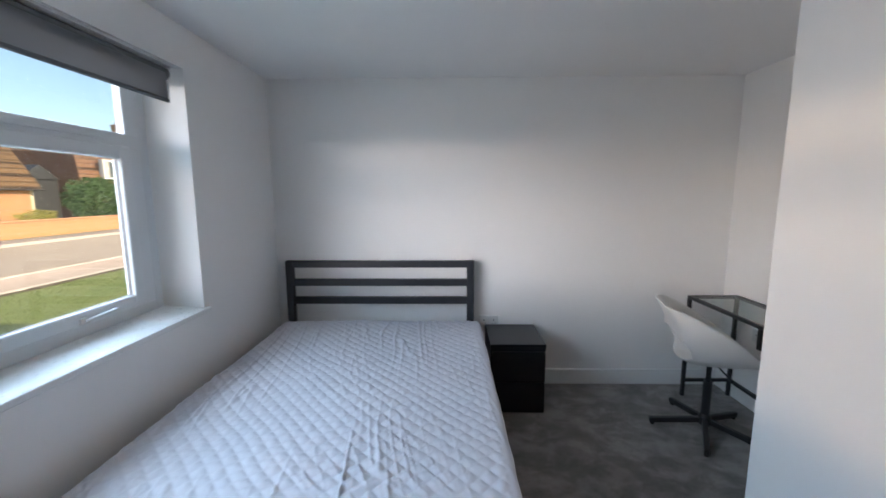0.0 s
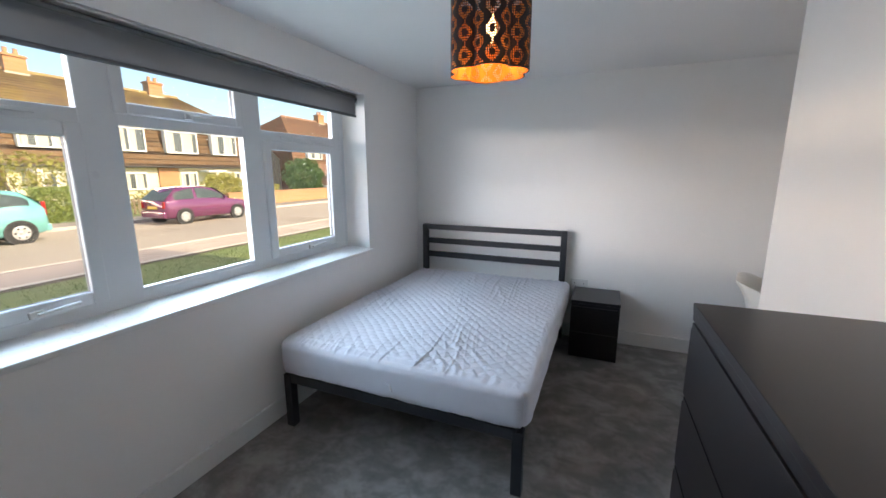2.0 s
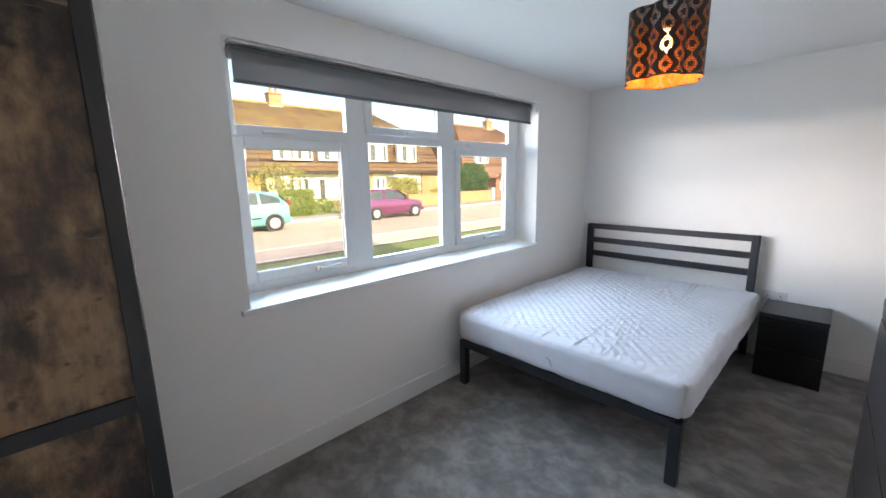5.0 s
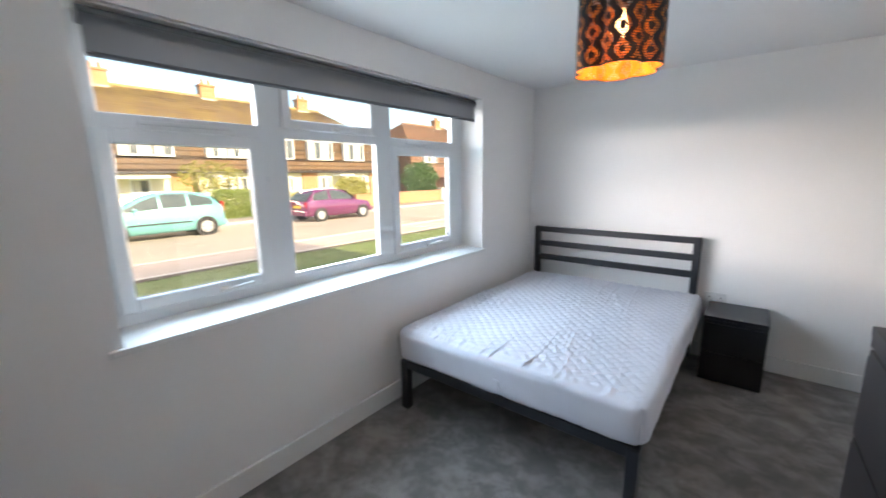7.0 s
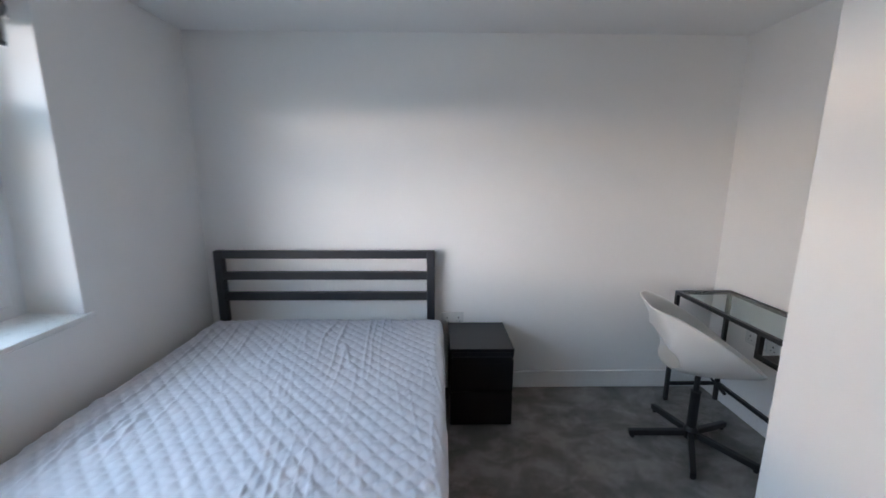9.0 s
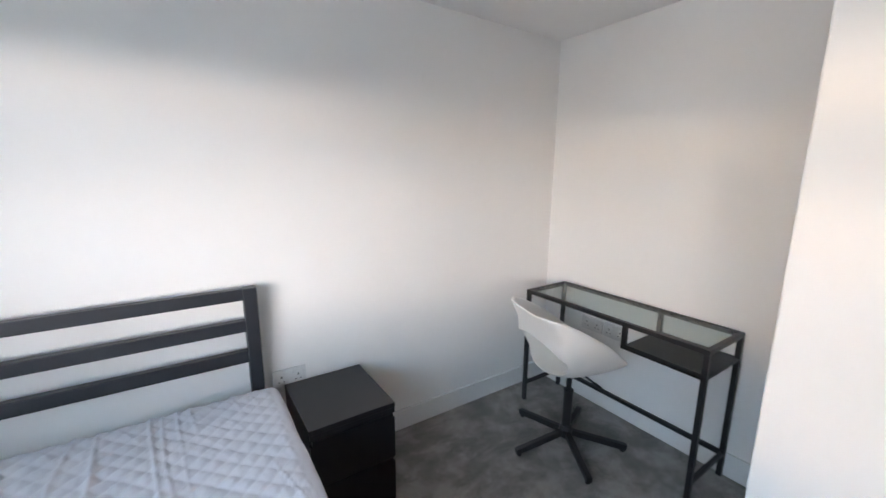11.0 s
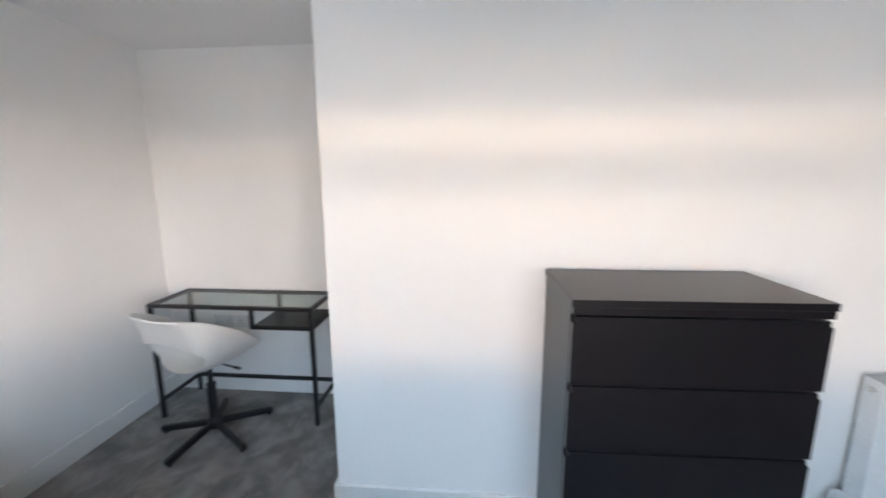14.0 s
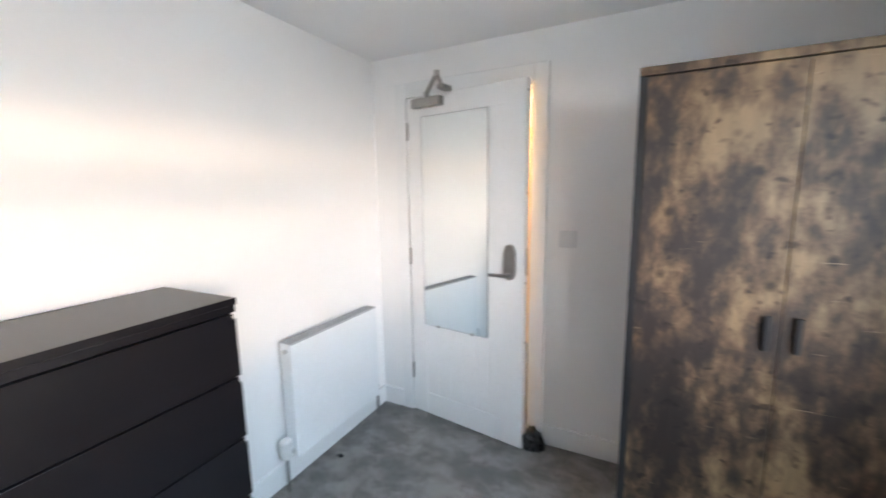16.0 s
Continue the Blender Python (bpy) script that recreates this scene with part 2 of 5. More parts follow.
def box(x0, x1, y0, y1, z0, z1, r=0.0, bm=None, seg=2):
    own = bmesh.new()
    bmesh.ops.create_cube(own, size=1)
    for v in own.verts:
        v.co = Vector(((x0 + x1) / 2 + v.co.x * (x1 - x0), (y0 + y1) / 2 + v.co.y * (y1 - y0), (z0 + z1) / 2 + v.co.z * (z1 - z0)))
    if r:
        bmesh.ops.bevel(own, geom=own.edges[:], offset=r, segments=seg, profile=0.5, affect="EDGES")
    return join(bm, own)


def join(bm, own):
    if bm is None:
        return own
    me = bpy.data.meshes.new("tmp")
    own.to_mesh(me)
    own.free()
    bm.from_mesh(me)
    bpy.data.meshes.remove(me)
    return bm


def prism(points, z0, z1, bm=None, r=0.0, axis="z"):
    """A polygon drawn out from z0 to z1 along an axis."""
    own = bmesh.new()
    place = {"z": lambda a, b, c: (a, b, c), "x": lambda a, b, c: (c, a, b), "y": lambda a, b, c: (a, c, b)}[axis]
    lo = [own.verts.new(place(a, b, z0)) for a, b in points]
    hi = [own.verts.new(place(a, b, z1)) for a, b in points]
    own.faces.new(lo[::-1])
    own.faces.new(hi)
    for i in range(len(points)):
        j = (i + 1) % len(points)
        own.faces.new((lo[i], lo[j], hi[j], hi[i]))
    bmesh.ops.recalc_face_normals(own, faces=own.faces)
    if r:
        bmesh.ops.bevel(own, geom=own.edges[:], offset=r, segments=2, profile=0.5, affect="EDGES")
    return join(bm, own)


def rod(a, b, radius, sides=12, bm=None, radius2=None):
    own = bmesh.new()
    a, b = Vector(a), Vector(b)
    d = b - a
    bmesh.ops.create_cone(own, cap_ends=True, segments=sides, radius1=radius, radius2=radius if radius2 is None else radius2, depth=d.length)
    own.transform(Matrix.Translation((a + b) / 2) @ d.to_track_quat("Z", "Y").to_matrix().to_4x4())
    return join(bm, own)


def bar(a, b, w, h, bm=None, r=0.002):
    """A square-section bar from a to b."""
    a, b = Vector(a), Vector(b)
    d = b - a
    own = box(-w / 2, w / 2, -h / 2, h / 2, -d.length / 2, d.length / 2, r)
    up = "Y" if abs(d.z) < 0.9 * d.length else "X"
    q = d.to_track_quat("Z", up)
    own.transform(Matrix.Translation((a + b) / 2) @ q.to_matrix().to_4x4())
    return join(bm, own)


def lathe(profile, sides=24, centre=(0, 0), bm=None):
    own = bmesh.new()
    rings = [[own.verts.new((centre[0] + r * math.cos(2 * math.pi * i / sides), centre[1] + r * math.sin(2 * math.pi * i / sides), z)) for i in range(sides)] for r, z in profile]
    for p, q in zip(rings, rings[1:]):
        for i in range(sides):
            j = (i + 1) % sides
            own.faces.new((p[i], p[j], q[j], q[i]))
    own.faces.new(rings[0][::-1])
    own.faces.new(rings[-1])
    return join(bm, own)


# ---------- the room ----------
XW, XE, XA = -1.03, 1.355, 2.27        # window wall, chest wall, alcove wall
YS, YC, YN = -1.60, 1.29, 2.78         # door wall, the step of the wall, headboard wall
ZC = 2.235
XF = -1.20                             # inner face of the window frame
SILL, HEAD = 0.855, 2.035

floor_bm = box(XW - 0.3, XA + 0.2, YS - 1.6, YN + 0.2, -0.15, 0.0)
structure("floor", floor_bm, CARPET, "dark grey plush carpet with brushed footprints", "carpet")
structure("ceiling", box(XW - 0.3, XA + 0.2, YS - 1.6, YN + 0.2, ZC, ZC + 0.15), CEIL, "plain white painted ceiling", "ceiling")

left_pier = [(XW, YS - 0.15), (XW, -0.490), (XF, -0.462), (XW - 0.3, -0.462), (XW - 0.3, YS - 0.15)]
right_pier = [(XW, YN), (XW - 0.3, YN), (XW - 0.3, 1.845), (XF, 1.845), (XW, 1.895)]
ww = prism(left_pier, 0, ZC)
prism(right_pier, 0, ZC, ww)
box(XW - 0.3, XW, -0.490, 1.895, 0, SILL - 0.03, 0, ww)
box(XW - 0.3, XW, -0.490, 1.895, HEAD, ZC, 0, ww)
structure("wall_west", ww, WALL, "white painted wall round a wide window", "wall")
structure("wall_north", box(XW - 0.3, XA + 0.2, YN, YN + 0.2, 0, ZC), WALL, "white painted wall behind the bed", "wall")
structure("wall_alcove", box(XA, XA + 0.2, YC - 0.1, YN, 0, ZC), WALL, "white painted wall of the desk alcove", "wall")
structure("wall_east", box(XE, XA, YS - 0.15, YC, 0, ZC, 0.004), WALL, "white painted wall with a step into an alcove", "wall")
DX0, DX1, DTOP = 0.335, 1.115, 2.005
sw = box(DX1, XE, YS - 0.12, YS, 0, ZC)
box(XW, DX0, YS - 0.12, YS, 0, ZC, 0, sw)
box(DX0, DX1, YS - 0.12, YS, DTOP, ZC, 0, sw)
structure("wall_south", sw, WALL, "white painted wall round the door", "wall")
hall = box(XW - 0.3, XA, YS - 1.6, YS - 1.45, 0, ZC)
box(XW - 0.3, XW - 0.15, YS - 1.45, YS - 0.15, 0, ZC, 0, hall)
box(XE + 0.1, XE + 0.25, YS - 1.45, YS - 0.15, 0, ZC, 0, hall)
structure("wall_hall", hall, WALL, "plain white wall of the hall behind the door", "wall")


def skirting(name, x0, x1, y0, y1):
    bm = box(x0, x1, y0, y1, 0.0, 0.118, 0.003)
    structure(name, bm, GLOSSW, "white painted skirting board", "baseboard")


K = 0.016
skirting("baseboard_west", XW, XW + K, YS, YN)
skirting("baseboard_north", XW + K, XA - K, YN - K, YN)
skirting("baseboard_alcove", XA - K, XA, YC, YN)
skirting("baseboard_step", XE, XA - K, YC, YC + K)
skirting("baseboard_east", XE - K, XE, YS, YC + K)
skirting("baseboard_south", XW + K, DX0 - 0.075, YS, YS + K)
skirting("baseboard_corner", DX1 + 0.075, XE - K, YS, YS + K)
# ---------- window ----------
GX = -1.216                             # glass plane


def ring(x0, x1, y0, y1, z0, z1, w, wb=None, r=0.005):
    """A rectangular frame in the window's plane."""
    wb = wb or w
    bm = box(x0, x1, y0, y0 + w, z0, z1, r)
    box(x0, x1, y1 - w, y1, z0, z1, r, bm)
    box(x0 + 0.001, x1 - 0.001, y0 + w - 0.002, y1 - w + 0.002, z0, z0 + wb, r, bm)
    box(x0 + 0.001, x1 - 0.001, y0 + w - 0.002, y1 - w + 0.002, z1 - w, z1, r, bm)
    return bm


win = thing("window_1", (XF, 0.69, SILL), "wide white plastic-framed window with six panes", "window", "", "structure")
wf = ring(XF - 0.042, XF, -0.462, 1.845, SILL, HEAD, 0.045, 0.074)
box(XF - 0.0417, XF - 0.0004, 0.174, 0.315, SILL + 0.04, HEAD - 0.04, 0.005, wf)
box(XF - 0.0417, XF - 0.0004, 0.927, 1.058, SILL + 0.04, HEAD - 0.04, 0.005, wf)
for y0, y1, z0, z1 in ((-0.425, 0.195, 1.640, 1.705), (0.31, 0.95, 1.652, 1.712), (1.04, 1.81, 1.640, 1.705)):
    box(XF - 0.040, XF - 0.002, y0, y1, z0, z1, 0.004, wf)
box(XF - 0.038, XF - 0.0035, 1.718, 1.805, SILL + 0.04, HEAD - 0.04, 0.004, wf)
box(XF - 0.038, XF - 0.0035, 0.31, 0.95, SILL + 0.045, 0.945, 0.004, wf)
part("window_frame", wf, UPVC, win)


def handle(y, z, flip, parent):
    s = -1 if flip else 1
    bm = box(XF + 0.004, XF + 0.022, y - 0.022, y + 0.022, z - 0.014, z + 0.014, 0.005)
    bar((XF + 0.026, y, z), (XF + 0.040, y + s * 0.125, z + 0.012), 0.016, 0.012, bm, 0.004)
    part("handle", bm, PLASTIC, parent, "white window handle")


def sash(y0, y1, z0, z1, hy=None, flip=False, w=0.058):
    s = part("sash", ring(XF - 0.030, XF + 0.012, y0, y1, z0, z1, w, None, 0.008), UPVC, win, "white opening sash")
    part("gasket", ring(GX - 0.004, GX + 0.014, y0 + w - 0.002, y1 - w + 0.002, z0 + w - 0.002, z1 - w + 0.002, 0.003, None, 0.0), SEAL, s, "thin grey rubber seal")
    pane(y0 + w - 0.004, y1 - w + 0.004, z0 + w - 0.004, z1 - w + 0.004)
    if hy is not None:
        handle(hy, z0 + 0.022, flip, s)
    return s


def pane(y0, y1, z0, z1):
    ob = part("pane", box(GX - 0.003, GX + 0.003, y0, y1, z0, z1), PANE, win, "clear glass pane")
    ob.visible_shadow = False
    return ob


sash(-0.450, 0.178, 0.925, 1.650, -0.06, False)
sash(1.055, 1.722, 0.925, 1.650, 1.40, False)
sash(0.300, 0.930, 1.700, 2.000, 0.615, False, 0.05)
pane(0.31, 0.95, 0.94, 1.66)
pane(-0.42, 0.19, 1.70, 1.995)
pane(1.04, 1.74, 1.70, 1.995)
for y0, y1 in ((-0.30, 0.05), (1.20, 1.60)):
    part("trickle_vent", box(XF - 0.001, XF + 0.010, y0, y1, 1.668, 1.684, 0.003), UPVC, win, "slim white trickle vent")

sill = prism([(XF, -0.462), (XF, 1.845), (XW - 0.001, 1.893), (XW - 0.001, 1.925), (XW + 0.022, 1.925), (XW + 0.022, -0.532), (XW - 0.001, -0.532), (XW - 0.001, -0.488)], SILL - 0.026, SILL, None, 0.005)
for v in sill.verts:
    if v.co.x < -1.15 and v.co.z > SILL - 0.015:
        v.co.z += 0.026
structure("window_sill", sill, GLOSSW, "glossy white painted window board", "window sill")

bl = thing("roller_blind", (-1.09, 0.69, 1.99), "dark grey roller blind rolled up above the window", "blind")
by0, by1 = -0.455, 1.838
part("roller", rod((-1.085, by0, 1.992), (-1.085, by1, 1.992), 0.030, 24), BLINDCLOTH, bl, smooth=False)
part("cloth", box(-1.0562, -1.0548, by0 + 0.005, by1 - 0.030, 1.868, 1.992), BLINDBACKLIT, bl)
part("bottom_bar", rod((-1.0555, by0 + 0.005, 1.867), (-1.0555, by1 - 0.032, 1.867), 0.009, 12), BLINDCLOTH, bl)
part("bracket", box(-1.125, -1.055, by1 - 0.002, by1 + 0.004, 1.955, 2.03, 0.002), PLASTIC, bl, "white end bracket")
part("end_cap", box(-1.062, -1.049, by1 - 0.031, by1 - 0.024, 1.858, 1.955, 0.002), PLASTIC, bl, "white bottom bar end")
part("head_rail", box(-1.10, -1.045, by0 - 0.002, by1 + 0.004, 2.024, 2.034, 0.002), PLASTIC, bl, "slim white head rail")

# ---------- bed ----------
bed = thing("bed_frame", (-0.25, 1.75, 0), "dark metal double bed frame with slatted headboard", "bed")
BX0, BX1, BY0, BY1 = -0.925, 0.447, 0.805, 2.72
for x in (BX0, BX1 - 0.05):
    part("leg", box(x, x + 0.05, BY0, BY0 + 0.05, 0, 0.325, 0.004), BEDMETAL, bed)
    hx = BX0 - 0.012 if x == BX0 else 0.373
    part("headboard_post", box(hx, hx + 0.050, BY1 - 0.03, BY1 + 0.02, 0, 0.963, 0.004), BEDMETAL, bed)
part("foot_rail", box(BX0 + 0.03, BX1 - 0.03, BY0 + 0.004, BY0 + 0.046, 0.277, 0.334, 0.004), BEDMETAL, bed)
for x in (BX0 + 0.004, BX1 - 0.046):
    part("side_rail", box(x, x + 0.042, BY0 + 0.03, BY1 - 0.028, 0.284, 0.333, 0.004), BEDMETAL, bed)
for z0, z1 in ((0.914, 0.962), (0.779, 0.828), (0.645, 0.696)):
    part("headboard_rail", box(BX0 + 0.034, 0.377, BY1 - 0.022, BY1 + 0.012, z0, z1, 0.003), BEDMETAL, bed)
for k in range(13):
    y = BY0 + 0.12 + k * 0.138
    part("slat", box(BX0 + 0.045, BX1 - 0.045, y, y + 0.06, 0.30, 0.322, 0.003), BEDMETAL, bed)
part("centre_leg", box(-0.27, -0.23, 1.74, 1.78, 0, 0.30, 0.003), BEDMETAL, bed)


def rounded_box_mesh(name, lo, hi, r, step, shift, upper):
    """A box with rounded edges and a fine grid on top; shift moves each point."""
    lo, hi = np.array(lo), np.array(hi)
    n = np.maximum(((hi - lo) / step).astype(int), 1)
    index, verts, faces = {}, [], []

    def vid(p):
        key = tuple(np.round(p, 5))
        if key not in index:
            index[key] = len(verts)
            q = np.clip(p, lo + r, hi - r)
            d = p - q
            ln = np.linalg.norm(d)
            nn = d / ln if ln > 0 else np.array((0, 0, 1.0))
            verts.append(shift(q + nn * r, nn))
        return index[key]

    for ax in range(3):
        a, b = [k for k in range(3) if k != ax]
        for side in (0, 1):
            if (ax == 2) != upper or (ax == 2 and side == 0):
                continue
            for i in range(n[a]):
                for j in range(n[b]):
                    quad = []
                    for di, dj in ((0, 0), (1, 0), (1, 1), (0, 1)):
                        p = np.zeros(3)
                        p[ax] = hi[ax] if side else lo[ax]
                        p[a] = lo[a] + (hi[a] - lo[a]) * (i + di) / n[a]
                        p[b] = lo[b] + (hi[b] - lo[b]) * (j + dj) / n[b]
                        quad.append(vid(p))
                    flip = (ax == 1) == bool(side)
                    faces.append(quad[::-1] if flip else quad)
    me = bpy.data.meshes.new(name)
    me.from_pydata([tuple(v) for v in verts], [], faces)
    for f in me.polygons:
        f.use_smooth = True
    return me


def crease(x, y, along, across, seed):
    """Thin sharp folds that run mostly one way, and fade in and out."""
    wob = 0.35 * noise.noise(Vector((x * 2.1, y * 2.1, seed)))
    c = noise.noise(Vector((x * across + wob * across * 0.12, y * along, seed + 3.1)))
    where = max(0.0, noise.noise(Vector((x * 2.3, y * 1.7, seed + 8.2))) + 0.12)
    return min(1.0, where * 2.2) * max(0.0, 1 - abs(c) * 9) ** 1.5


def quilt(p, n):
    x, y, z = p
    top = max(0.0, (n[2] - 0.55) / 0.45)
    out = np.array(p)
    if top > 0:
        edge = min(1.0, max(0.0, (y - 0.862) / 0.015)) * min(1.0, max(0.0, (0.438 - x) / 0.015))
        L = 0.068
        warp = 0.022 * noise.noise(Vector((x * 3, y * 3, 1.7)))
        u, v = (x + y + warp) / L, (x - y - warp) / L
        puff = (abs(math.sin(math.pi * u)) * abs(math.sin(math.pi * v))) ** 0.55
        d = 0.0078 * puff * edge
        slack = math.exp(-((x - 0.12) / 0.24) ** 2) * math.exp(-((y - 1.25) / 0.55) ** 2)
        d += (0.011 + 0.008 * slack) * crease(x + 0.10 * y, y, 0.9, 15, 0.3) + 0.009 * crease(x + 0.22 * y, y, 1.6, 24, 11.4) + 0.004 * crease(x * 0.8 + y * 0.5, y * 0.8 - x * 0.5, 3.0, 20, 4.7)
        hem = math.exp(-((y - 0.86) / 0.05) ** 2) * min(1.0, max(0.0, x + 0.25) * 2.5)
        d += 0.006 * hem * noise.noise(Vector((x * 38, y * 14, 6.1))) + 0.003 * noise.noise(Vector((x * 30, y * 18, 9.3)))
        out[2] += (d + 0.010 * noise.noise(Vector((x * 1.7, y * 1.7, 2)))) * top
    if n[2] < 0.6:
        w = 0.005 * noise.noise(Vector((x * 7, y * 7, z * 16))) + 0.003 * noise.noise(Vector((x * 22, y * 22, z * 9)))
        out = out + n * w * (1 - max(0.0, n[2]))
    # the two corners at the foot are rounded in plan
    r = 0.075
    dx, dy = max(0.0, abs(out[0] + 0.24) - (0.712 - r)), max(0.0, 0.788 + r - out[1])
    if dx > 0 and dy > 0:
        k = max(dx, dy) / math.hypot(dx, dy)
        side = 1 if out[0] > -0.24 else -1
        out[0], out[1] = -0.24 + side * (0.712 - r + dx * k), 0.788 + r - dy * k
    return out


mattress = thing("mattress", (-0.24, 1.735, 0.336), "white mattress in a quilted diamond-stitched protector, slightly wrinkled", "mattress")
for name, top, label in (("quilted_top", True, "quilted white top with diamond stitching"), ("side_skirt", False, "smooth stretched white side fabric")):
    me = rounded_box_mesh(name, (-0.952, 0.788, 0.336), (0.472, 2.682, 0.527), 0.036, (0.0055, 0.0055, 0.012), quilt, top)
    me.transform(Matrix.Translation((0.24, -1.735, -0.336)))
    me.materials.append(FABRIC)
    o = new(name, me)
    o.parent = mattress
    o["label"] = label
tagm = prism([(-0.255, 0.392), (-0.195, 0.392), (-0.210, 0.428), (-0.232, 0.436)], 0.773, 0.786, None, 0.001, "y")
part("label_tag", tagm, FABRIC, mattress, "small white sewn-in tag")


# ---------- drawer furniture ----------
def notched(a, b, z0, z1):
    """A drawer front's outline, its upper corners cut away for the fingers."""
    n, h = 0.009, 0.018
    return [(a, z0), (b, z0), (b, z1 - h), (b - n, z1 - h), (b - n, z1), (a + n, z1), (a + n, z1 - h), (a, z1 - h)]


def drawers(name, x0, x1, y0, y1, h, count, face, label, category, top=0.022, turn=0.0):
    """A chest whose fronts lap over its sides, with a finger gap over each. face: '-y' or '-x'."""
    t = thing(name, ((x0 + x1) / 2, (y0 + y1) / 2, 0), label, category, rz=turn)
    f = 0.02
    if face == "-y":
        part("side_panel", box(x0, x0 + 0.018, y0 + f, y1, 0, h - top, 0.001), BLACKWOOD, t)
        part("side_panel", box(x1 - 0.018, x1, y0 + f, y1, 0, h - top, 0.001), BLACKWOOD, t)
        part("back_panel", box(x0 + 0.018, x1 - 0.018, y1 - 0.012, y1 - 0.002, 0.01, h - top), BLACKWOOD, t)
        part("top", box(x0 - 0.002, x1 + 0.002, y0 + 0.002, y1, h - top, h, 0.0015), BLACKWOOD, t)
    else:
        part("side_panel", box(x0 + f, x1, y0, y0 + 0.018, 0, h - top, 0.001), BLACKWOOD, t)
        part("side_panel", box(x0 + f, x1, y1 - 0.018, y1, 0, h - top, 0.001), BLACKWOOD, t)
        part("back_panel", box(x1 - 0.012, x1 - 0.002, y0 + 0.018, y1 - 0.018, 0.01, h - top), BLACKWOOD, t)
        part("top", box(x0 - 0.006, x1, y0 - 0.006, y1 + 0.004, h - top, h, 0.0015), BLACKWOOD, t)
    z0, gap, lip = 0.012, 0.006, 0.022
    fh = (h - top - lip - z0) / count
    for k in range(count):
        a, b = z0 + k * fh, z0 + (k + 1) * fh - gap
        if face == "-y":
            fr = part("drawer_front", prism(notched(x0 + 0.001, x1 - 0.001, a, b), y0, y0 + f - 0.001, None, 0.001, "y"), BLACKWOOD, t)
            part("drawer_box", box(x0 + 0.03, x1 - 0.03, y0 + f, y1 - 0.03, a + 0.01, b - 0.03), GAPSHADE, fr, "drawer box, painted black as the shade in the gaps")
        else:
            fr = part("drawer_front", prism(notched(y0 + 0.001, y1 - 0.001, a, b), x0 - 0.006, x0 + f - 0.001, None, 0.001, "x"), BLACKWOOD, t)
            part("drawer_box", box(x0 + f, x1 - 0.03, y0 + 0.03, y1 - 0.03, a + 0.01, b - 0.03), GAPSHADE, fr, "drawer box, painted black as the shade in the gaps")
    a = z0 + count * fh
    if face == "-y":
        part("top_rail", box(x0 + 0.001, x1 - 0.001, y0 + 0.001, y0 + f, a, h - top), BLACKWOOD, t)
    else:
        part("top_rail", box(x0 - 0.005, x0 + f, y0 + 0.001, y1 - 0.001, a, h - top), BLACKWOOD, t)
    return t


drawers("nightstand", 0.512, 0.866, 2.345, 2.745, 0.477, 2, "-y", "black-brown two-drawer bedside table beside the bed", "bedside table")
drawers("chest_of_drawers", 0.957, 1.328, -0.276, 0.420, 1.120, 5, "-x", "tall black-brown five-drawer chest against the wall", "chest of drawers", turn=1.4)

# ---------- desk ----------
desk = thing("desk", (2.085, 2.115, 0), "narrow black metal desk with a clear glass top", "desk")
TX0, TX1, TY0, TY1, TZ = 1.905, 2.252, 1.612, 2.617, 0.733
S = 0.022
for x in (TX0, TX1 - S):
    for y in (TY0, TY1 - S):
        part("leg", box(x, x + S, y, y + S, 0, TZ - S, 0.0015), BLACKMETAL, desk)
for x in (TX0, TX1 - S):
    part("top_rail", box(x, x + S, TY0, TY1, TZ - S, TZ, 0.0015), BLACKMETAL, desk)
for y in (TY0, TY1 - S):
    part("end_rail", box(TX0 + S, TX1 - S, y, y + S, TZ - S, TZ, 0.0015), BLACKMETAL, desk)
    part("side_stretcher", box(TX0 + S, TX1 - S, y + 0.002, y + S - 0.002, 0.105, 0.125, 0.0015), BLACKMETAL, desk)
part("back_stretcher", box(TX1 - S + 0.001, TX1 - 0.001, TY0 + S, TY1 - S, 0.105, 0.127, 0.0015), BLACKMETAL, desk)
gt = part("glass_top", box(TX0 + 0.016, TX1 - 0.016, TY0 + 0.016, TY1 - 0.016, TZ - 0.006, TZ - 0.001), DESKGLASS, desk, "clear glass top")
gt.visible_shadow = False
part("shelf", box(TX0, TX1, TY0 + 0.002, 1.985, 0.598, 0.610, 0.001), BLACKMETAL, desk)
part("shelf_lip", box(TX0, TX0 + 0.004, TY0 + S, 1.985, 0.598, 0.624, 0.001), BLACKMETAL, desk)
for x in (TX0, TX1 - S):
    part("shelf_post", box(x, x + S, 1.968, 1.990, 0.598, TZ - S, 0.0015), BLACKMETAL, desk)

# ---------- chair ----------
chair = thing("desk_chair", (1.805, 2.19, 0), "white plastic bucket swivel chair on a black star base", "chair", rz=0.0)
CC = Vector((1.805, 2.19, 0))
FACE = radians(-15)


def chair_at(f, s, u):
    return (CC.x + f * math.cos(FACE) - s * math.sin(FACE), CC.y + f * math.sin(FACE) + s * math.cos(FACE), u)


# spine of the shell from the front lip over the seat and up the back, and the rim beside it
SPINE = [(0.255, 0.478), (0.20, 0.466), (0.10, 0.448), (0.01, 0.438), (-0.08, 0.438), (-0.155, 0.450), (-0.207, 0.484), (-0.228, 0.535), (-0.218, 0.592), (-0.222, 0.650), (-0.248, 0.718), (-0.288, 0.785)]
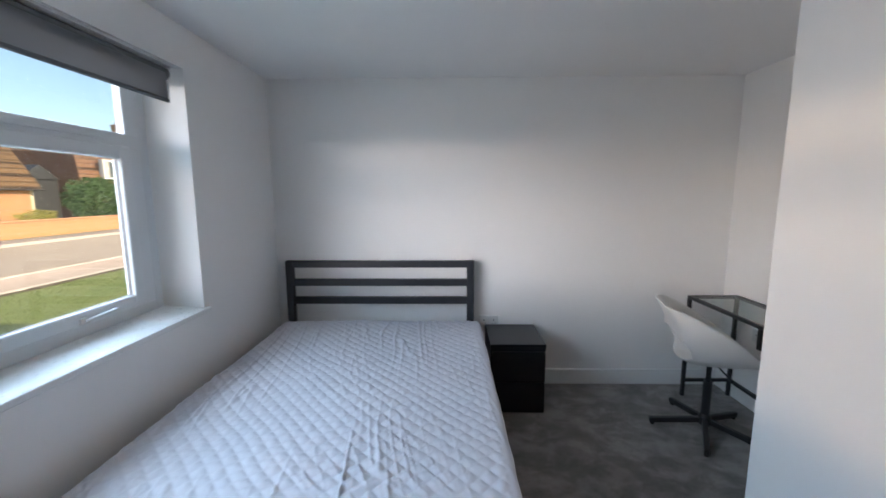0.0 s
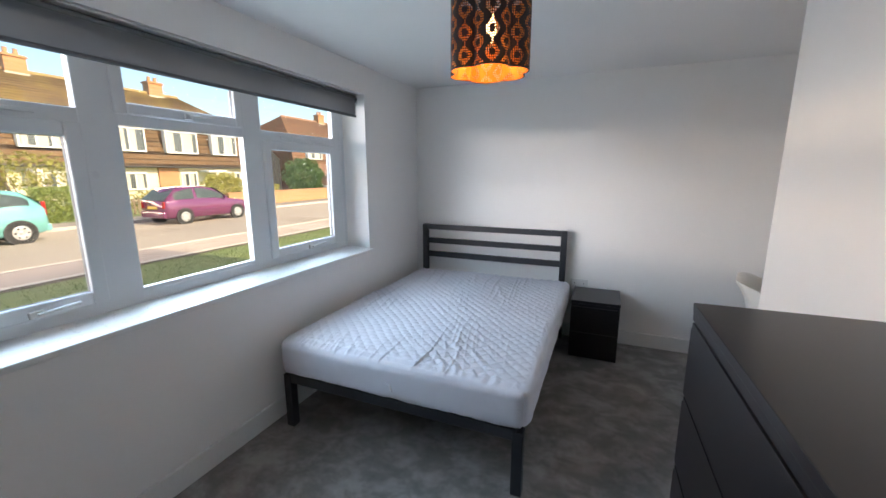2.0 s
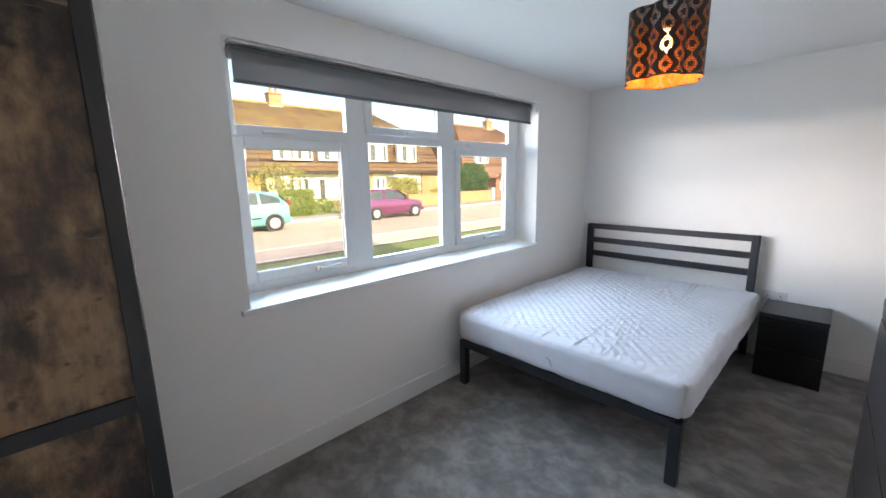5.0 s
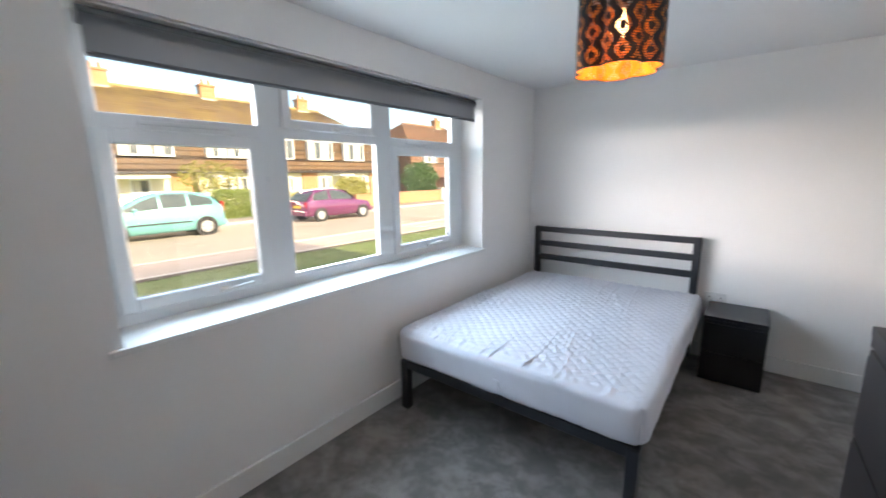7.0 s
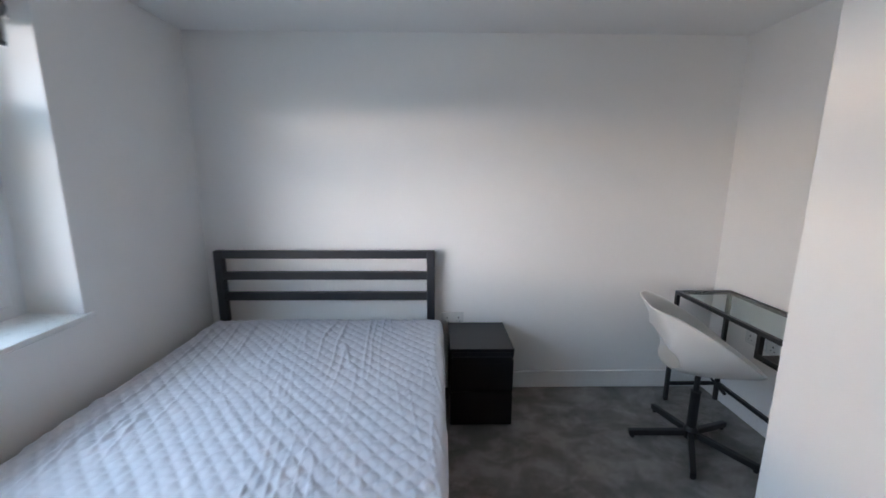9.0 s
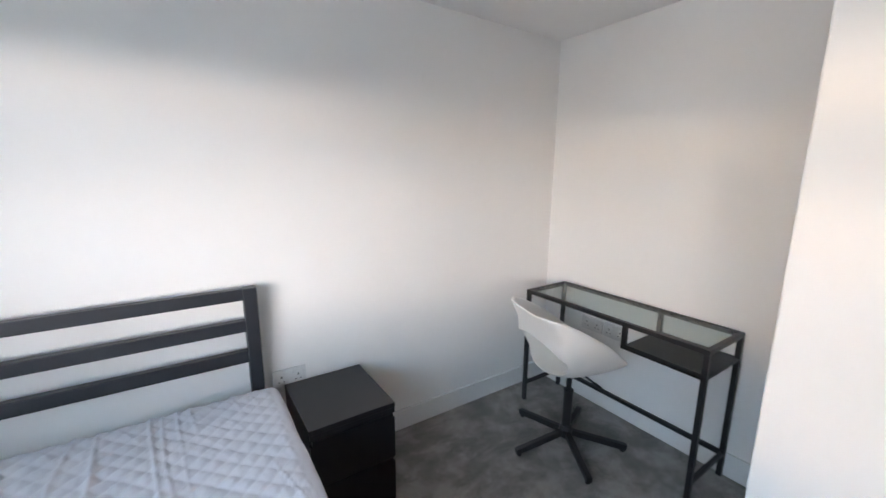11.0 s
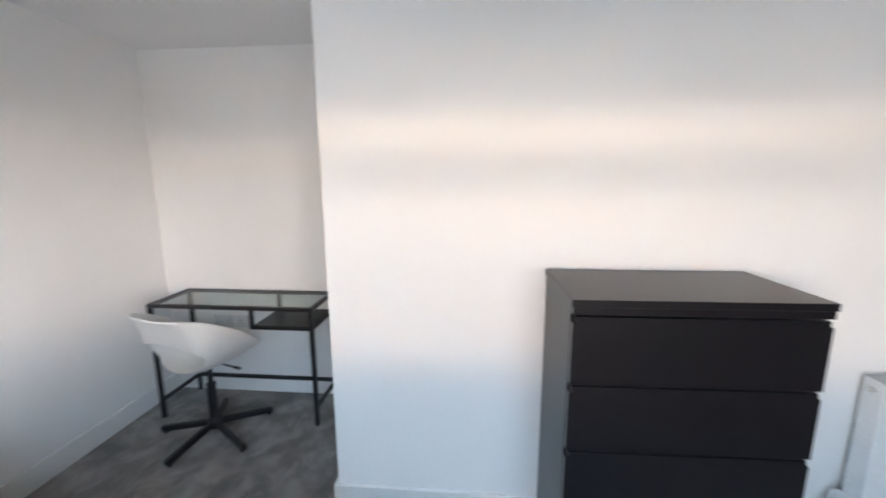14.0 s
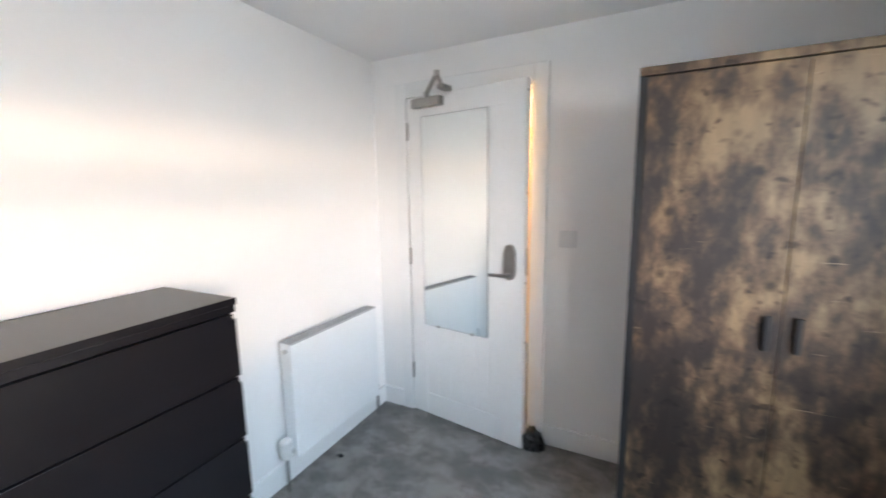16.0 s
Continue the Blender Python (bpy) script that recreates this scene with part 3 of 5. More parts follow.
RIM = [(0.245, 0.482), (0.205, 0.508), (0.125, 0.572), (0.045, 0.634), (-0.030, 0.684), (-0.090, 0.718), (-0.130, 0.741), (-0.162, 0.757), (-0.190, 0.770), (-0.220, 0.780), (-0.252, 0.787), (-0.286, 0.790)]
HALF = [0.11, 0.165, 0.205, 0.225, 0.232, 0.233, 0.228, 0.218, 0.208, 0.202, 0.186, 0.125]


def finer(rows):
    out = []
    for k in range(len(rows) - 1):
        p0, p1, p2, p3 = rows[max(k - 1, 0)], rows[k], rows[k + 1], rows[min(k + 2, len(rows) - 1)]
        out.append(tuple(p1))
        out.append(tuple((-a + 9 * b + 9 * c - d) / 16 for a, b, c, d in zip(p0, p1, p2, p3)))
    return out + [tuple(rows[-1])]


FS, FR, FH = finer(SPINE), finer(RIM), finer([(h,) for h in HALF])


def shell_point(k, s):
    """The place on the shell at row k (front lip 0, top of the back 22) and s across (-1 to 1)."""
    a = min(int(k), len(FS) - 2)
    q = k - a
    (f, u), (rf, ru), (w,) = [[m + (n - m) * q for m, n in zip(t[a], t[a + 1])] for t in (FS, FR, FH)]
    e = abs(s) ** 2.3
    return chair_at(f + (rf - f) * e, w * math.sin(s * math.pi / 2), u + (ru - u) * e)


HK = 13.5                                   # the row at the heart of the opening in the back


def opening(k, s):
    """How far out of the opening in the back a place on the shell lies; 1 on its edge."""
    x, y, u = shell_point(k, s)
    dx, dy = x - CC.x, y - CC.y
    f, side = dx * math.cos(FACE) + dy * math.sin(FACE), dy * math.cos(FACE) - dx * math.sin(FACE)
    turn = math.atan2(side, 0.10 - f)
    return (abs(turn / 0.62) ** 2.6 + abs((u - 0.548) / 0.080) ** 2.6) ** (1 / 2.6)


def in_hole(k, s):
    return opening(k, s) < 1


shell = bmesh.new()
NT = 25
cells = [(k, i) for k in range(len(FS) - 1) for i in range(NT - 1) if not in_hole(k + 0.5, -1 + 2 * (i + 0.5) / (NT - 1))]
cellset, made = set(cells), {}


def shell_vert(k, i):
    if (k, i) not in made:
        s, kk = -1 + 2 * i / (NT - 1), float(k)
        near = [(k - 1, i - 1), (k - 1, i), (k, i - 1), (k, i)]
        if 0 < k < len(FS) - 1 and 0 < i < NT - 1 and any(c not in cellset for c in near):
            lo, hi = 0.2, 2.6
            for _ in range(24):
                q = (lo + hi) / 2
                inside = 0 <= HK + (kk - HK) * q <= len(FS) - 1.001 and abs(s * q) < 1 and opening(HK + (kk - HK) * q, s * q) < 1
                lo, hi = (q, hi) if inside else (lo, q)
            s, kk = s * lo, HK + (kk - HK) * lo
        made[(k, i)] = shell.verts.new(shell_point(kk, s))
    return made[(k, i)]


for k, i in cells:
    shell.faces.new((shell_vert(k, i), shell_vert(k, i + 1), shell_vert(k + 1, i + 1), shell_vert(k + 1, i)))
sh = part("seat_shell", shell, SHELL, chair, "moulded white plastic shell with an opening in the back", smooth=True)
so = sh.modifiers.new("thickness", "SOLIDIFY")
so.thickness, so.offset = 0.012, 0
su = sh.modifiers.new("round", "SUBSURF")
su.levels = su.render_levels = 2
part("seat_plate", lathe([(0.05, 0.425), (0.055, 0.43), (0.055, 0.44), (0.04, 0.447)], 20, (CC.x, CC.y)), SHELL, chair)
part("gas_column", lathe([(0.024, 0.06), (0.024, 0.30), (0.026, 0.305), (0.026, 0.31), (0.014, 0.312), (0.014, 0.43)], 20, (CC.x, CC.y)), BLACKMETAL, chair, smooth=False)
part("hub", lathe([(0.03, 0.035), (0.036, 0.045), (0.036, 0.085), (0.028, 0.10), (0.024, 0.105)], 20, (CC.x, CC.y)), BLACKMETAL, chair)
for k in range(5):
    a = radians(-120 + 72 * k)
    d = Vector((math.cos(a), math.sin(a), 0))
    leg = part("base_leg", bar(CC + d * 0.02 + Vector((0, 0, 0.066)), CC + d * 0.308 + Vector((0, 0, 0.026)), 0.028, 0.032, None, 0.004), BLACKMETAL, chair)
    part("glide", rod(CC + d * 0.288, CC + d * 0.288 + Vector((0, 0, 0.016)), 0.011, 12), RUBBER, leg, "black plastic glide")
lv = rod(chair_at(0.03, -0.02, 0.425), chair_at(0.05, -0.13, 0.405), 0.005, 8)
rod(chair_at(0.05, -0.13, 0.405), chair_at(0.055, -0.17, 0.400), 0.008, 8, lv)
part("lever", lv, BLACKMETAL, chair, "black height lever")

# ---------- wardrobe ----------
ward = thing("wardrobe", (-0.57, -1.29, 0), "two-door rustic brown wardrobe in a black metal frame", "wardrobe")
WX0, WX1, WY0, WY1, WZ = -0.985, -0.148, YS + 0.022, -0.963, 1.818
P = 0.032
for x in (WX0, WX1 - P):
    for y in (WY0, WY1 - P):
        part("post", box(x, x + P, y, y + P, 0, WZ - 0.026, 0.002), BLACKMETAL, ward)
for x, nm in ((WX1 - P, 0), (WX0, 1)):
    for z in (0.03, 0.962):
        part("side_rail", box(x + 0.002, x + P - 0.002, WY0 + P, WY1 - P, z, z + 0.036, 0.002), BLACKMETAL, ward)
    for z0, z1 in ((0.066, 0.962), (0.998, WZ - 0.026)):
        part("side_panel", box(x + 0.008, x + 0.024, WY0 + P, WY1 - P, z0, z1), RUSTIC, ward)
part("top", box(WX0, WX1, WY0, WY1 + 0.006, WZ - 0.026, WZ, 0.002), RUSTIC, ward)
part("bottom", box(WX0 + P, WX1 - P, WY0 + P, WY1 - P, 0.045, 0.063), RUSTIC, ward)
part("back_panel", box(WX0 + P, WX1 - P, WY0 + 0.004, WY0 + 0.010, 0.063, WZ - 0.026), BLACKWOOD, ward)
seam = -0.566
for x0, x1, hx in ((WX0 + 0.006, seam - 0.0015, seam - 0.038), (seam + 0.0015, WX1 - 0.024, seam + 0.036)):
    d = part("door", box(x0, x1, WY1 - 0.012, WY1 + 0.004, 0.06, WZ - 0.030, 0.0015), RUSTIC, ward)
    h = box(hx - 0.008, hx + 0.008, WY1 + 0.016, WY1 + 0.024, 0.950, 1.060, 0.003)
    for z in (0.958, 1.042):
        box(hx - 0.005, hx + 0.005, WY1 + 0.004, WY1 + 0.018, z, z + 0.010, 0.001, h)
    part("handle", h, BLACKMETAL, d, "black bar handle")
# ---------- door ----------
def trim(name, bm):
    structure(name, bm, GLOSSW, "white painted door casing", "trim")


AW = 0.07
trim("trim_left", box(DX1 - 0.004, DX1 + AW, YS, YS + 0.018, 0, DTOP + AW, 0.003))
trim("trim_right", box(DX0 - AW, DX0 + 0.004, YS, YS + 0.018, 0, DTOP + AW, 0.003))
trim("trim_top", box(DX0 + 0.004, DX1 - 0.004, YS, YS + 0.018, DTOP - 0.016, DTOP + AW, 0.003))
jb = box(DX1 - 0.02, DX1, YS - 0.12, YS - 0.001, 0, DTOP)
box(DX0, DX0 + 0.02, YS - 0.12, YS - 0.001, 0, DTOP, 0, jb)
box(DX0 + 0.02, DX1 - 0.02, YS - 0.12, YS - 0.001, DTOP - 0.018, DTOP, 0, jb)
box(DX0 + 0.02, DX1 - 0.02, YS - 0.075, YS - 0.034, DTOP - 0.045, DTOP - 0.018, 0, jb)
trim("trim_jamb", jb)

HX, HY = 1.098, YS + 0.016
DW, DH = 0.755, 1.984
DOOR_TURN = -8.6
door = thing("door_1", (HX, HY, 0), "white panelled bedroom door standing slightly open", "door", "", "structure", rz=DOOR_TURN)


def dpart(name, bm, material, parent=None, label="", smooth=False):
    """A part of the door, drawn with the hinge at the origin, the leaf along -x and the room towards +y."""
    bm.transform(Matrix.Translation((HX, HY, 0)))
    return part(name, bm, material, parent or door, label, smooth)


leaf = box(-DW, 0, -0.044, -0.006, 0.012, DH, 0.0)
for x0, x1, z0, z1 in ((-DW, -DW + 0.105, 0.012, DH), (-0.105, 0, 0.012, DH), (-DW + 0.105, -0.105, DH - 0.11, DH), (-DW + 0.105, -0.105, 0.012, 0.155)):
    box(x0, x1, -0.0065, 0.0, z0, z1, 0.0022, leaf)
lf = dpart("leaf", leaf, GLOSSW, None, "white painted door leaf with vertical grooves")
nb = 6
bw = (DW - 0.21) / nb
for k in range(nb):
    x = -DW + 0.105 + k * bw
    dpart("board", box(x + 0.0008, x + bw - 0.0008, -0.0064, -0.0032, 0.156, DH - 0.111, 0.0014), GLOSSW, lf)
edge = box(-DW - 0.003, -DW - 0.0005, -0.0435, -0.0008, 0.013, DH - 0.001)
eg = dpart("edge_lipping", edge, GLOSSW, None, "white painted edge of the door")
for z in (0.62, 0.95, 1.00, 1.42, 1.92):
    dpart("edge_plate", box(-DW - 0.0045, -DW - 0.003, -0.032, -0.014, z, z + (0.012 if z != 1.00 else 0.14)), STEEL, eg, "small metal latch plate")
for z in (0.235, 0.99, 1.745):
    hb = box(-0.002, 0.016, -0.004, 0.003, z, z + 0.10, 0.001)
    rod((0.004, 0.005, z - 0.002), (0.004, 0.005, z + 0.102), 0.0065, 10, hb)
    dpart("hinge", hb, STEEL, None, "brushed steel butt hinge")
# closer: body on the leaf, folded arm to the casing
cb = box(-0.265, -0.06, 0.0, 0.045, 1.915, 1.965, 0.006)
dpart("door_closer", cb, STEEL, None, "grey overhead door closer")
arm = bar((-0.161, 0.022, 1.985), (-0.404, 0.257, 2.000), 0.022, 0.010)
bar((-0.404, 0.257, 2.000), (-0.285, 0.045, 2.003), 0.020, 0.008, arm)
rod((-0.161, 0.022, 1.955), (-0.161, 0.022, 1.996), 0.014, 12, arm)
rod((-0.404, 0.257, 1.988), (-0.404, 0.257, 2.016), 0.012, 12, arm)
box(-0.305, -0.262, -0.020, 0.060, 1.990, 2.014, 0.003, arm)
dpart("closer_arm", arm, STEEL, None, "folded steel closer arm")
lx = -DW + 0.075
lk = prism([(lx + 0.034 * math.cos(a) * (1 if abs(math.cos(a)) else 1), 1.065 + 0.095 * (1 if math.sin(a) > 0 else -1) * (abs(math.sin(a)) ** 0.5)) for a in [2 * math.pi * k / 28 for k in range(28)]], -0.0, 0.024, None, 0.004, "y")
lock = dpart("keypad_lock", lk, STEEL, None, "brushed steel keypad lock plate")
for r in range(5):
    for c in (-1, 1):
        dpart("key", rod((lx + c * 0.010, 0.024, 1.060 + r * 0.018), (lx + c * 0.010, 0.028, 1.060 + r * 0.018), 0.0045, 10), STEEL, lock, "round lock button")
lev = rod((lx, 0.024, 1.000), (lx, 0.060, 1.000), 0.011, 14)
bar((lx - 0.012, 0.060, 1.000), (lx + 0.105, 0.060, 0.996), 0.016, 0.018, lev, 0.005)
dpart("lever_handle", lev, STEEL, lock, "brushed steel lever handle")

mir = thing("mirror", (HX, HY, 0), "tall frameless mirror fixed to the white door", "mirror", rz=DOOR_TURN)
mx0, mx1, mz0, mz1 = -0.545, -0.103, 0.617, 1.868
dpart("mirror_glass", box(mx0, mx1, 0.001, 0.006, mz0, mz1, 0.0008), MIRROR, mir, "silvered mirror glass")
for a, b, c, d in ((mx0 - 0.002, mx0, mz0, mz1), (mx1, mx1 + 0.002, mz0, mz1), (mx0, mx1, mz0 - 0.002, mz0), (mx0, mx1, mz1, mz1 + 0.002)):
    dpart("edge_strip", box(a, b, 0.0005, 0.0055, c, d), STEEL, mir, "dark ground glass edge")
for x in (mx0 + 0.10, mx1 - 0.10):
    dpart("clip", box(x - 0.012, x + 0.012, 0.001, 0.010, mz0 - 0.008, mz0 + 0.006, 0.001), STEEL, mir, "small mirror clip")

# the pine door across the hall, in warm lamp light
hd = thing("door_2", (0.85, YS - 1.43, 0), "orange pine door across the lit hall", "door", "", "structure")
pd = box(0.42, 1.26, YS - 1.449, YS - 1.415, 0.0, 1.98, 0.002)
for z0, z1 in ((0.0, 0.22), (0.80, 0.98), (1.84, 1.98)):
    box(0.42, 1.26, YS - 1.416, YS - 1.405, z0, z1, 0.002, pd)
for x0, x1 in ((0.42, 0.53), (0.79, 0.89), (1.15, 1.26)):
    box(x0, x1, YS - 1.4165, YS - 1.406, 0.001, 1.979, 0.002, pd)
part("leaf", pd, PINE, hd)
lamp("hall_light", "POINT", Matrix.Translation((0.45, YS - 0.75, 2.05)), 16, (1.0, 0.62, 0.30), radius=0.06)

# the black stuffed bag that keeps the door ajar
bag = bmesh.new()
bmesh.ops.create_icosphere(bag, subdivisions=4, radius=1)
for v in bag.verts:
    p = v.co.copy()
    k = 1 + 0.28 * noise.noise(p * 2.2) + 0.12 * noise.noise(p * 5)
    v.co = Vector((0.300 + p.x * 0.058 * k * (1.15 - 0.45 * max(p.z, 0)), -1.515 + p.y * 0.05 * k, max(0.0, 0.055 + p.z * 0.075 * k)))
tagged(part("door_stop", bag, BAGBLACK, None, "", True), "crumpled black bag used as a door stop on the carpet", "door stop")
crumb = bmesh.new()
bmesh.ops.create_icosphere(crumb, subdivisions=2, radius=1)
for v in crumb.verts:
    k = 1 + 0.4 * noise.noise(v.co * 2.7)
    v.co = Vector((1.236 + v.co.x * 0.020 * k, -1.0 + v.co.y * 0.013 * k, max(0, 0.006 + v.co.z * 0.008 * k)))
tagged(part("plastic_scrap", crumb, BAGBLACK, None, "", True), "small black scrap lying on the carpet", "scrap")

# ---------- radiator ----------
rad = thing("radiator", (1.30, -1.07, 0.15), "white panel radiator below the chest-side wall", "radiator")
RY0, RY1, RZ0, RZ1 = -1.395, -0.735, 0.165, 0.745
part("front_panel", box(1.250, 1.264, RY0, RY1, RZ0, RZ1 - 0.006, 0.005), RADWHITE, rad)
part("back_panel", box(1.312, 1.326, RY0, RY1, RZ0, RZ1 - 0.006, 0.005), RADWHITE, rad)
for y in (RY0, RY1 - 0.006):
    part("side_cover", box(1.252, 1.324, y - 0.001, y + 0.007, RZ0 + 0.004, RZ1 - 0.004, 0.002), RADWHITE, rad)
grille = box(1.251, 1.256, RY0, RY1, RZ1 - 0.008, RZ1, 0.001)
box(1.320, 1.325, RY0, RY1, RZ1 - 0.008, RZ1, 0.001, grille)
for k in range(44):
    y = RY0 + 0.004 + k * (RY1 - RY0 - 0.012) / 43
    box(1.256, 1.320, y, y + 0.006, RZ1 - 0.006, RZ1 - 0.001, 0, grille)
part("top_grille", grille, GRILLESHADE, rad, "slotted top grille, greyed for the shade in its slots")
for k in range(19):
    y = RY0 + 0.02 + k * 0.0345
    part("fin", box(1.266, 1.310, y, y + 0.003, RZ0 + 0.02, RZ1 - 0.02), RADWHITE, rad)
for z in (0.25, 0.62):
    part("bracket", box(1.326, XE, -1.10, -1.07, z, z + 0.05), RADWHITE, rad)
part("bleed_valve", rod((1.287, RY1 - 0.002, 0.705), (1.287, RY1 + 0.012, 0.705), 0.011, 12), CHROME, rad, "chrome bleed valve")
vv = part("valve", rod((1.287, RY1, 0.195), (1.287, RY1 + 0.045, 0.195), 0.011, 12), CHROME, rad, "chrome radiator valve")
part("thermostat_head", lathe([(0.018, 0.178), (0.027, 0.19), (0.030, 0.228), (0.028, 0.268), (0.016, 0.280)], 18, (1.287, RY1 + 0.042)), PLASTIC, vv, "white thermostat head")
part("pipe", rod((1.287, RY1 + 0.042, 0.0), (1.287, RY1 + 0.042, 0.19), 0.008, 12), CHROME, rad, "thin chrome pipe")
part("pipe", rod((1.287, RY0 - 0.03, 0.0), (1.287, RY0 - 0.03, 0.205), 0.008, 12), CHROME, rad, "thin chrome pipe")
part("lockshield", rod((1.287, RY0 + 0.002, 0.20), (1.287, RY0 - 0.04, 0.20), 0.012, 12), CHROME, rad, "chrome lockshield valve")


# ---------- sockets, switch ----------
def plate(name, centre, normal, w, h, label, category, sockets):
    """A wall plate facing -y, -x or +y."""
    t = thing(name, centre, label, category, "wall plates")
    cx, cy, cz = centre
    m = {"-y": Matrix.Identity(4), "-x": Matrix.Rotation(radians(-90), 4, "Z"), "+y": Matrix.Rotation(radians(180), 4, "Z")}[normal]

    def put(name, bm, mat, parent, label=""):
        bm.transform(Matrix.Translation(centre) @ m)
        return part(name, bm, mat, parent, label)

    f = put("faceplate", box(-w / 2, w / 2, -0.010, 0, -h / 2, h / 2, 0.003), PLASTIC, t)
    if sockets:
        # the holes are raised dark plates, their shade given by colour
        for s in (-1, 1):
            x = s * 0.037
            put("slot", box(x - 0.003, x + 0.003, -0.0108, -0.009, 0.002, 0.012), SLOTSHADE, f, "dark plate for the shade in a socket slot")
            for q in (-1, 1):
                put("slot", box(x + q * 0.011 - 0.003, x + q * 0.011 + 0.003, -0.0108, -0.009, -0.018, -0.013), SLOTSHADE, f, "dark plate for the shade in a socket slot")
            put("rocker", box(x - 0.006 - s * 0.018, x + 0.006 - s * 0.018, -0.0135, -0.009, 0.016, 0.034, 0.001), PLASTIC, f, "white rocker switch")
    else:
        put("rocker", box(-0.010, 0.010, -0.0145, -0.009, -0.017, 0.017, 0.001), PLASTIC, f, "white rocker switch")


plate("wall_socket", (0.541, YN, 0.493), "-y", 0.146, 0.086, "white double socket on the wall by the bed", "socket", True)
plate("wall_socket", (XA, 2.240, 0.505), "-x", 0.146, 0.086, "white double socket on the wall behind the desk", "socket", True)
plate("wall_socket", (XA, 2.395, 0.505), "-x", 0.146, 0.086, "white double socket on the wall behind the desk", "socket", True)
plate("light_switch", (0.155, YS, 1.185), "+y", 0.088, 0.088, "white light switch on the wall by the door", "light switch", False)

# ---------- pendant lamp ----------
LX, LY, LZ0, LZ1 = 0.344, 0.516, 1.757, 1.981


def make_perforated(name, color, rough, metal):
    """Sheet metal with an ogee pattern of small holes; u runs round the shade, v up it."""
    m, t, p = nodes_of(name)
    p.inputs["Base Color"].default_value = (*color, 1)
    p.inputs["Roughness"].default_value = rough
    p.inputs["Metallic"].default_value = metal
    uv = t.nodes.new("ShaderNodeUVMap")
    sep = t.nodes.new("ShaderNodeSeparateXYZ")
    t.links.new(uv.outputs[0], sep.inputs[0])

    def mth(op, a, b=None, c=None):
        n = t.nodes.new("ShaderNodeMath")
        n.operation = op
        for k, v in enumerate((a, b, c)):
            if v is None:
                continue
            if isinstance(v, (int, float)):
                n.inputs[k].default_value = v
            else:
                t.links.new(v, n.inputs[k])
        return n.outputs[0]

    cols, rows = 18.0, 3.7
    U, V = mth("MULTIPLY", sep.outputs[0], cols), mth("MULTIPLY", sep.outputs[1], rows)
    ci = mth("FLOOR", U)
    odd = mth("MODULO", ci, 2.0)
    V2 = mth("ADD", V, mth("MULTIPLY", odd, 0.5))
    du = mth("SUBTRACT", mth("FRACT", U), 0.5)
    dv = mth("SUBTRACT", mth("FRACT", V2), 0.5)
    # an onion-shaped eye in each cell, its heart solid
    ad = mth("ABSOLUTE", dv)
    half = mth("MULTIPLY", mth("POWER", mth("MAXIMUM", mth("COSINE", mth("MULTIPLY", dv, 3.1416)), 0.0), 1.5), 0.47)
    inside = mth("LESS_THAN", mth("ABSOLUTE", du), mth("MAXIMUM", half, 0.045))
    rr = mth("SQRT", mth("ADD", mth("POWER", mth("ABSOLUTE", du), 2.0), mth("POWER", mth("MULTIPLY", ad, 1.25), 2.0)))
    heart = mth("GREATER_THAN", rr, 0.20)
    zone = mth("MULTIPLY", inside, heart)
    comb = t.nodes.new("ShaderNodeCombineXYZ")
    t.links.new(U, comb.inputs[0])
    t.links.new(mth("MULTIPLY", V, 1.25), comb.inputs[1])
    vo = add(t, "TexVoronoi", Scale=7.5, Randomness=0.1)
    vo.voronoi_dimensions = "2D"
    t.links.new(comb.outputs[0], vo.inputs["Vector"])
    hole = mth("LESS_THAN", vo.outputs["Distance"], 0.32)
    rim = mth("MULTIPLY", mth("GREATER_THAN", sep.outputs[1], 0.02), mth("LESS_THAN", sep.outputs[1], 0.985))
    open_ = mth("MULTIPLY", mth("MULTIPLY", zone, hole), rim)
    tr = t.nodes.new("ShaderNodeBsdfTransparent")
    mx = t.nodes.new("ShaderNodeMixShader")
    t.links.new(open_, mx.inputs[0])
    t.links.new(p.outputs[0], mx.inputs[1])
    t.links.new(tr.outputs[0], mx.inputs[2])
    t.links.new(mx.outputs[0], t.nodes["Material Output"].inputs[0])
    return m


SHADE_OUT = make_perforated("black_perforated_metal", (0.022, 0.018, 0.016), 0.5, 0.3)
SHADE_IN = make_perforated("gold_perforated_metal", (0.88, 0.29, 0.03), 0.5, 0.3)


def shade_mesh(grow, material, name, parent, label):
    bm = bmesh.new()
    uvl = bm.loops.layers.uv.new("UVMap")
    n, rows = 168, 10
    rings = []
    for j in range(rows + 1):
        v = j / rows
        z = LZ0 + (LZ1 - LZ0) * v
        ring_v = []
        for i in range(n):
            a = 2 * math.pi * i / n
            r = 0.104 + 0.024 * (abs(math.cos(3.0 * a + 0.4)) ** 0.8) + grow
            ring_v.append(bm.verts.new((LX + r * math.cos(a), LY + r * math.sin(a), z)))
        rings.append(ring_v)
    for j in range(rows):
        for i in range(n):
            k = (i + 1) % n
            f = bm.faces.new((rings[j][i], rings[j][k], rings[j + 1][k], rings[j + 1][i]))
            for loop, (uu, vv2) in zip(f.loops, ((i, j), (i + 1, j), (i + 1, j + 1), (i, j + 1))):
                loop[uvl].uv = (uu / n, vv2 / rows)
    return part(name, bm, material, parent, label, True)


pend = thing("pendant_lamp", (LX, LY, ZC), "lit pendant lamp with a perforated black and gold shade", "lamp")
so_ = shade_mesh(0.0, SHADE_OUT, "shade", pend, "scalloped black perforated metal shade")
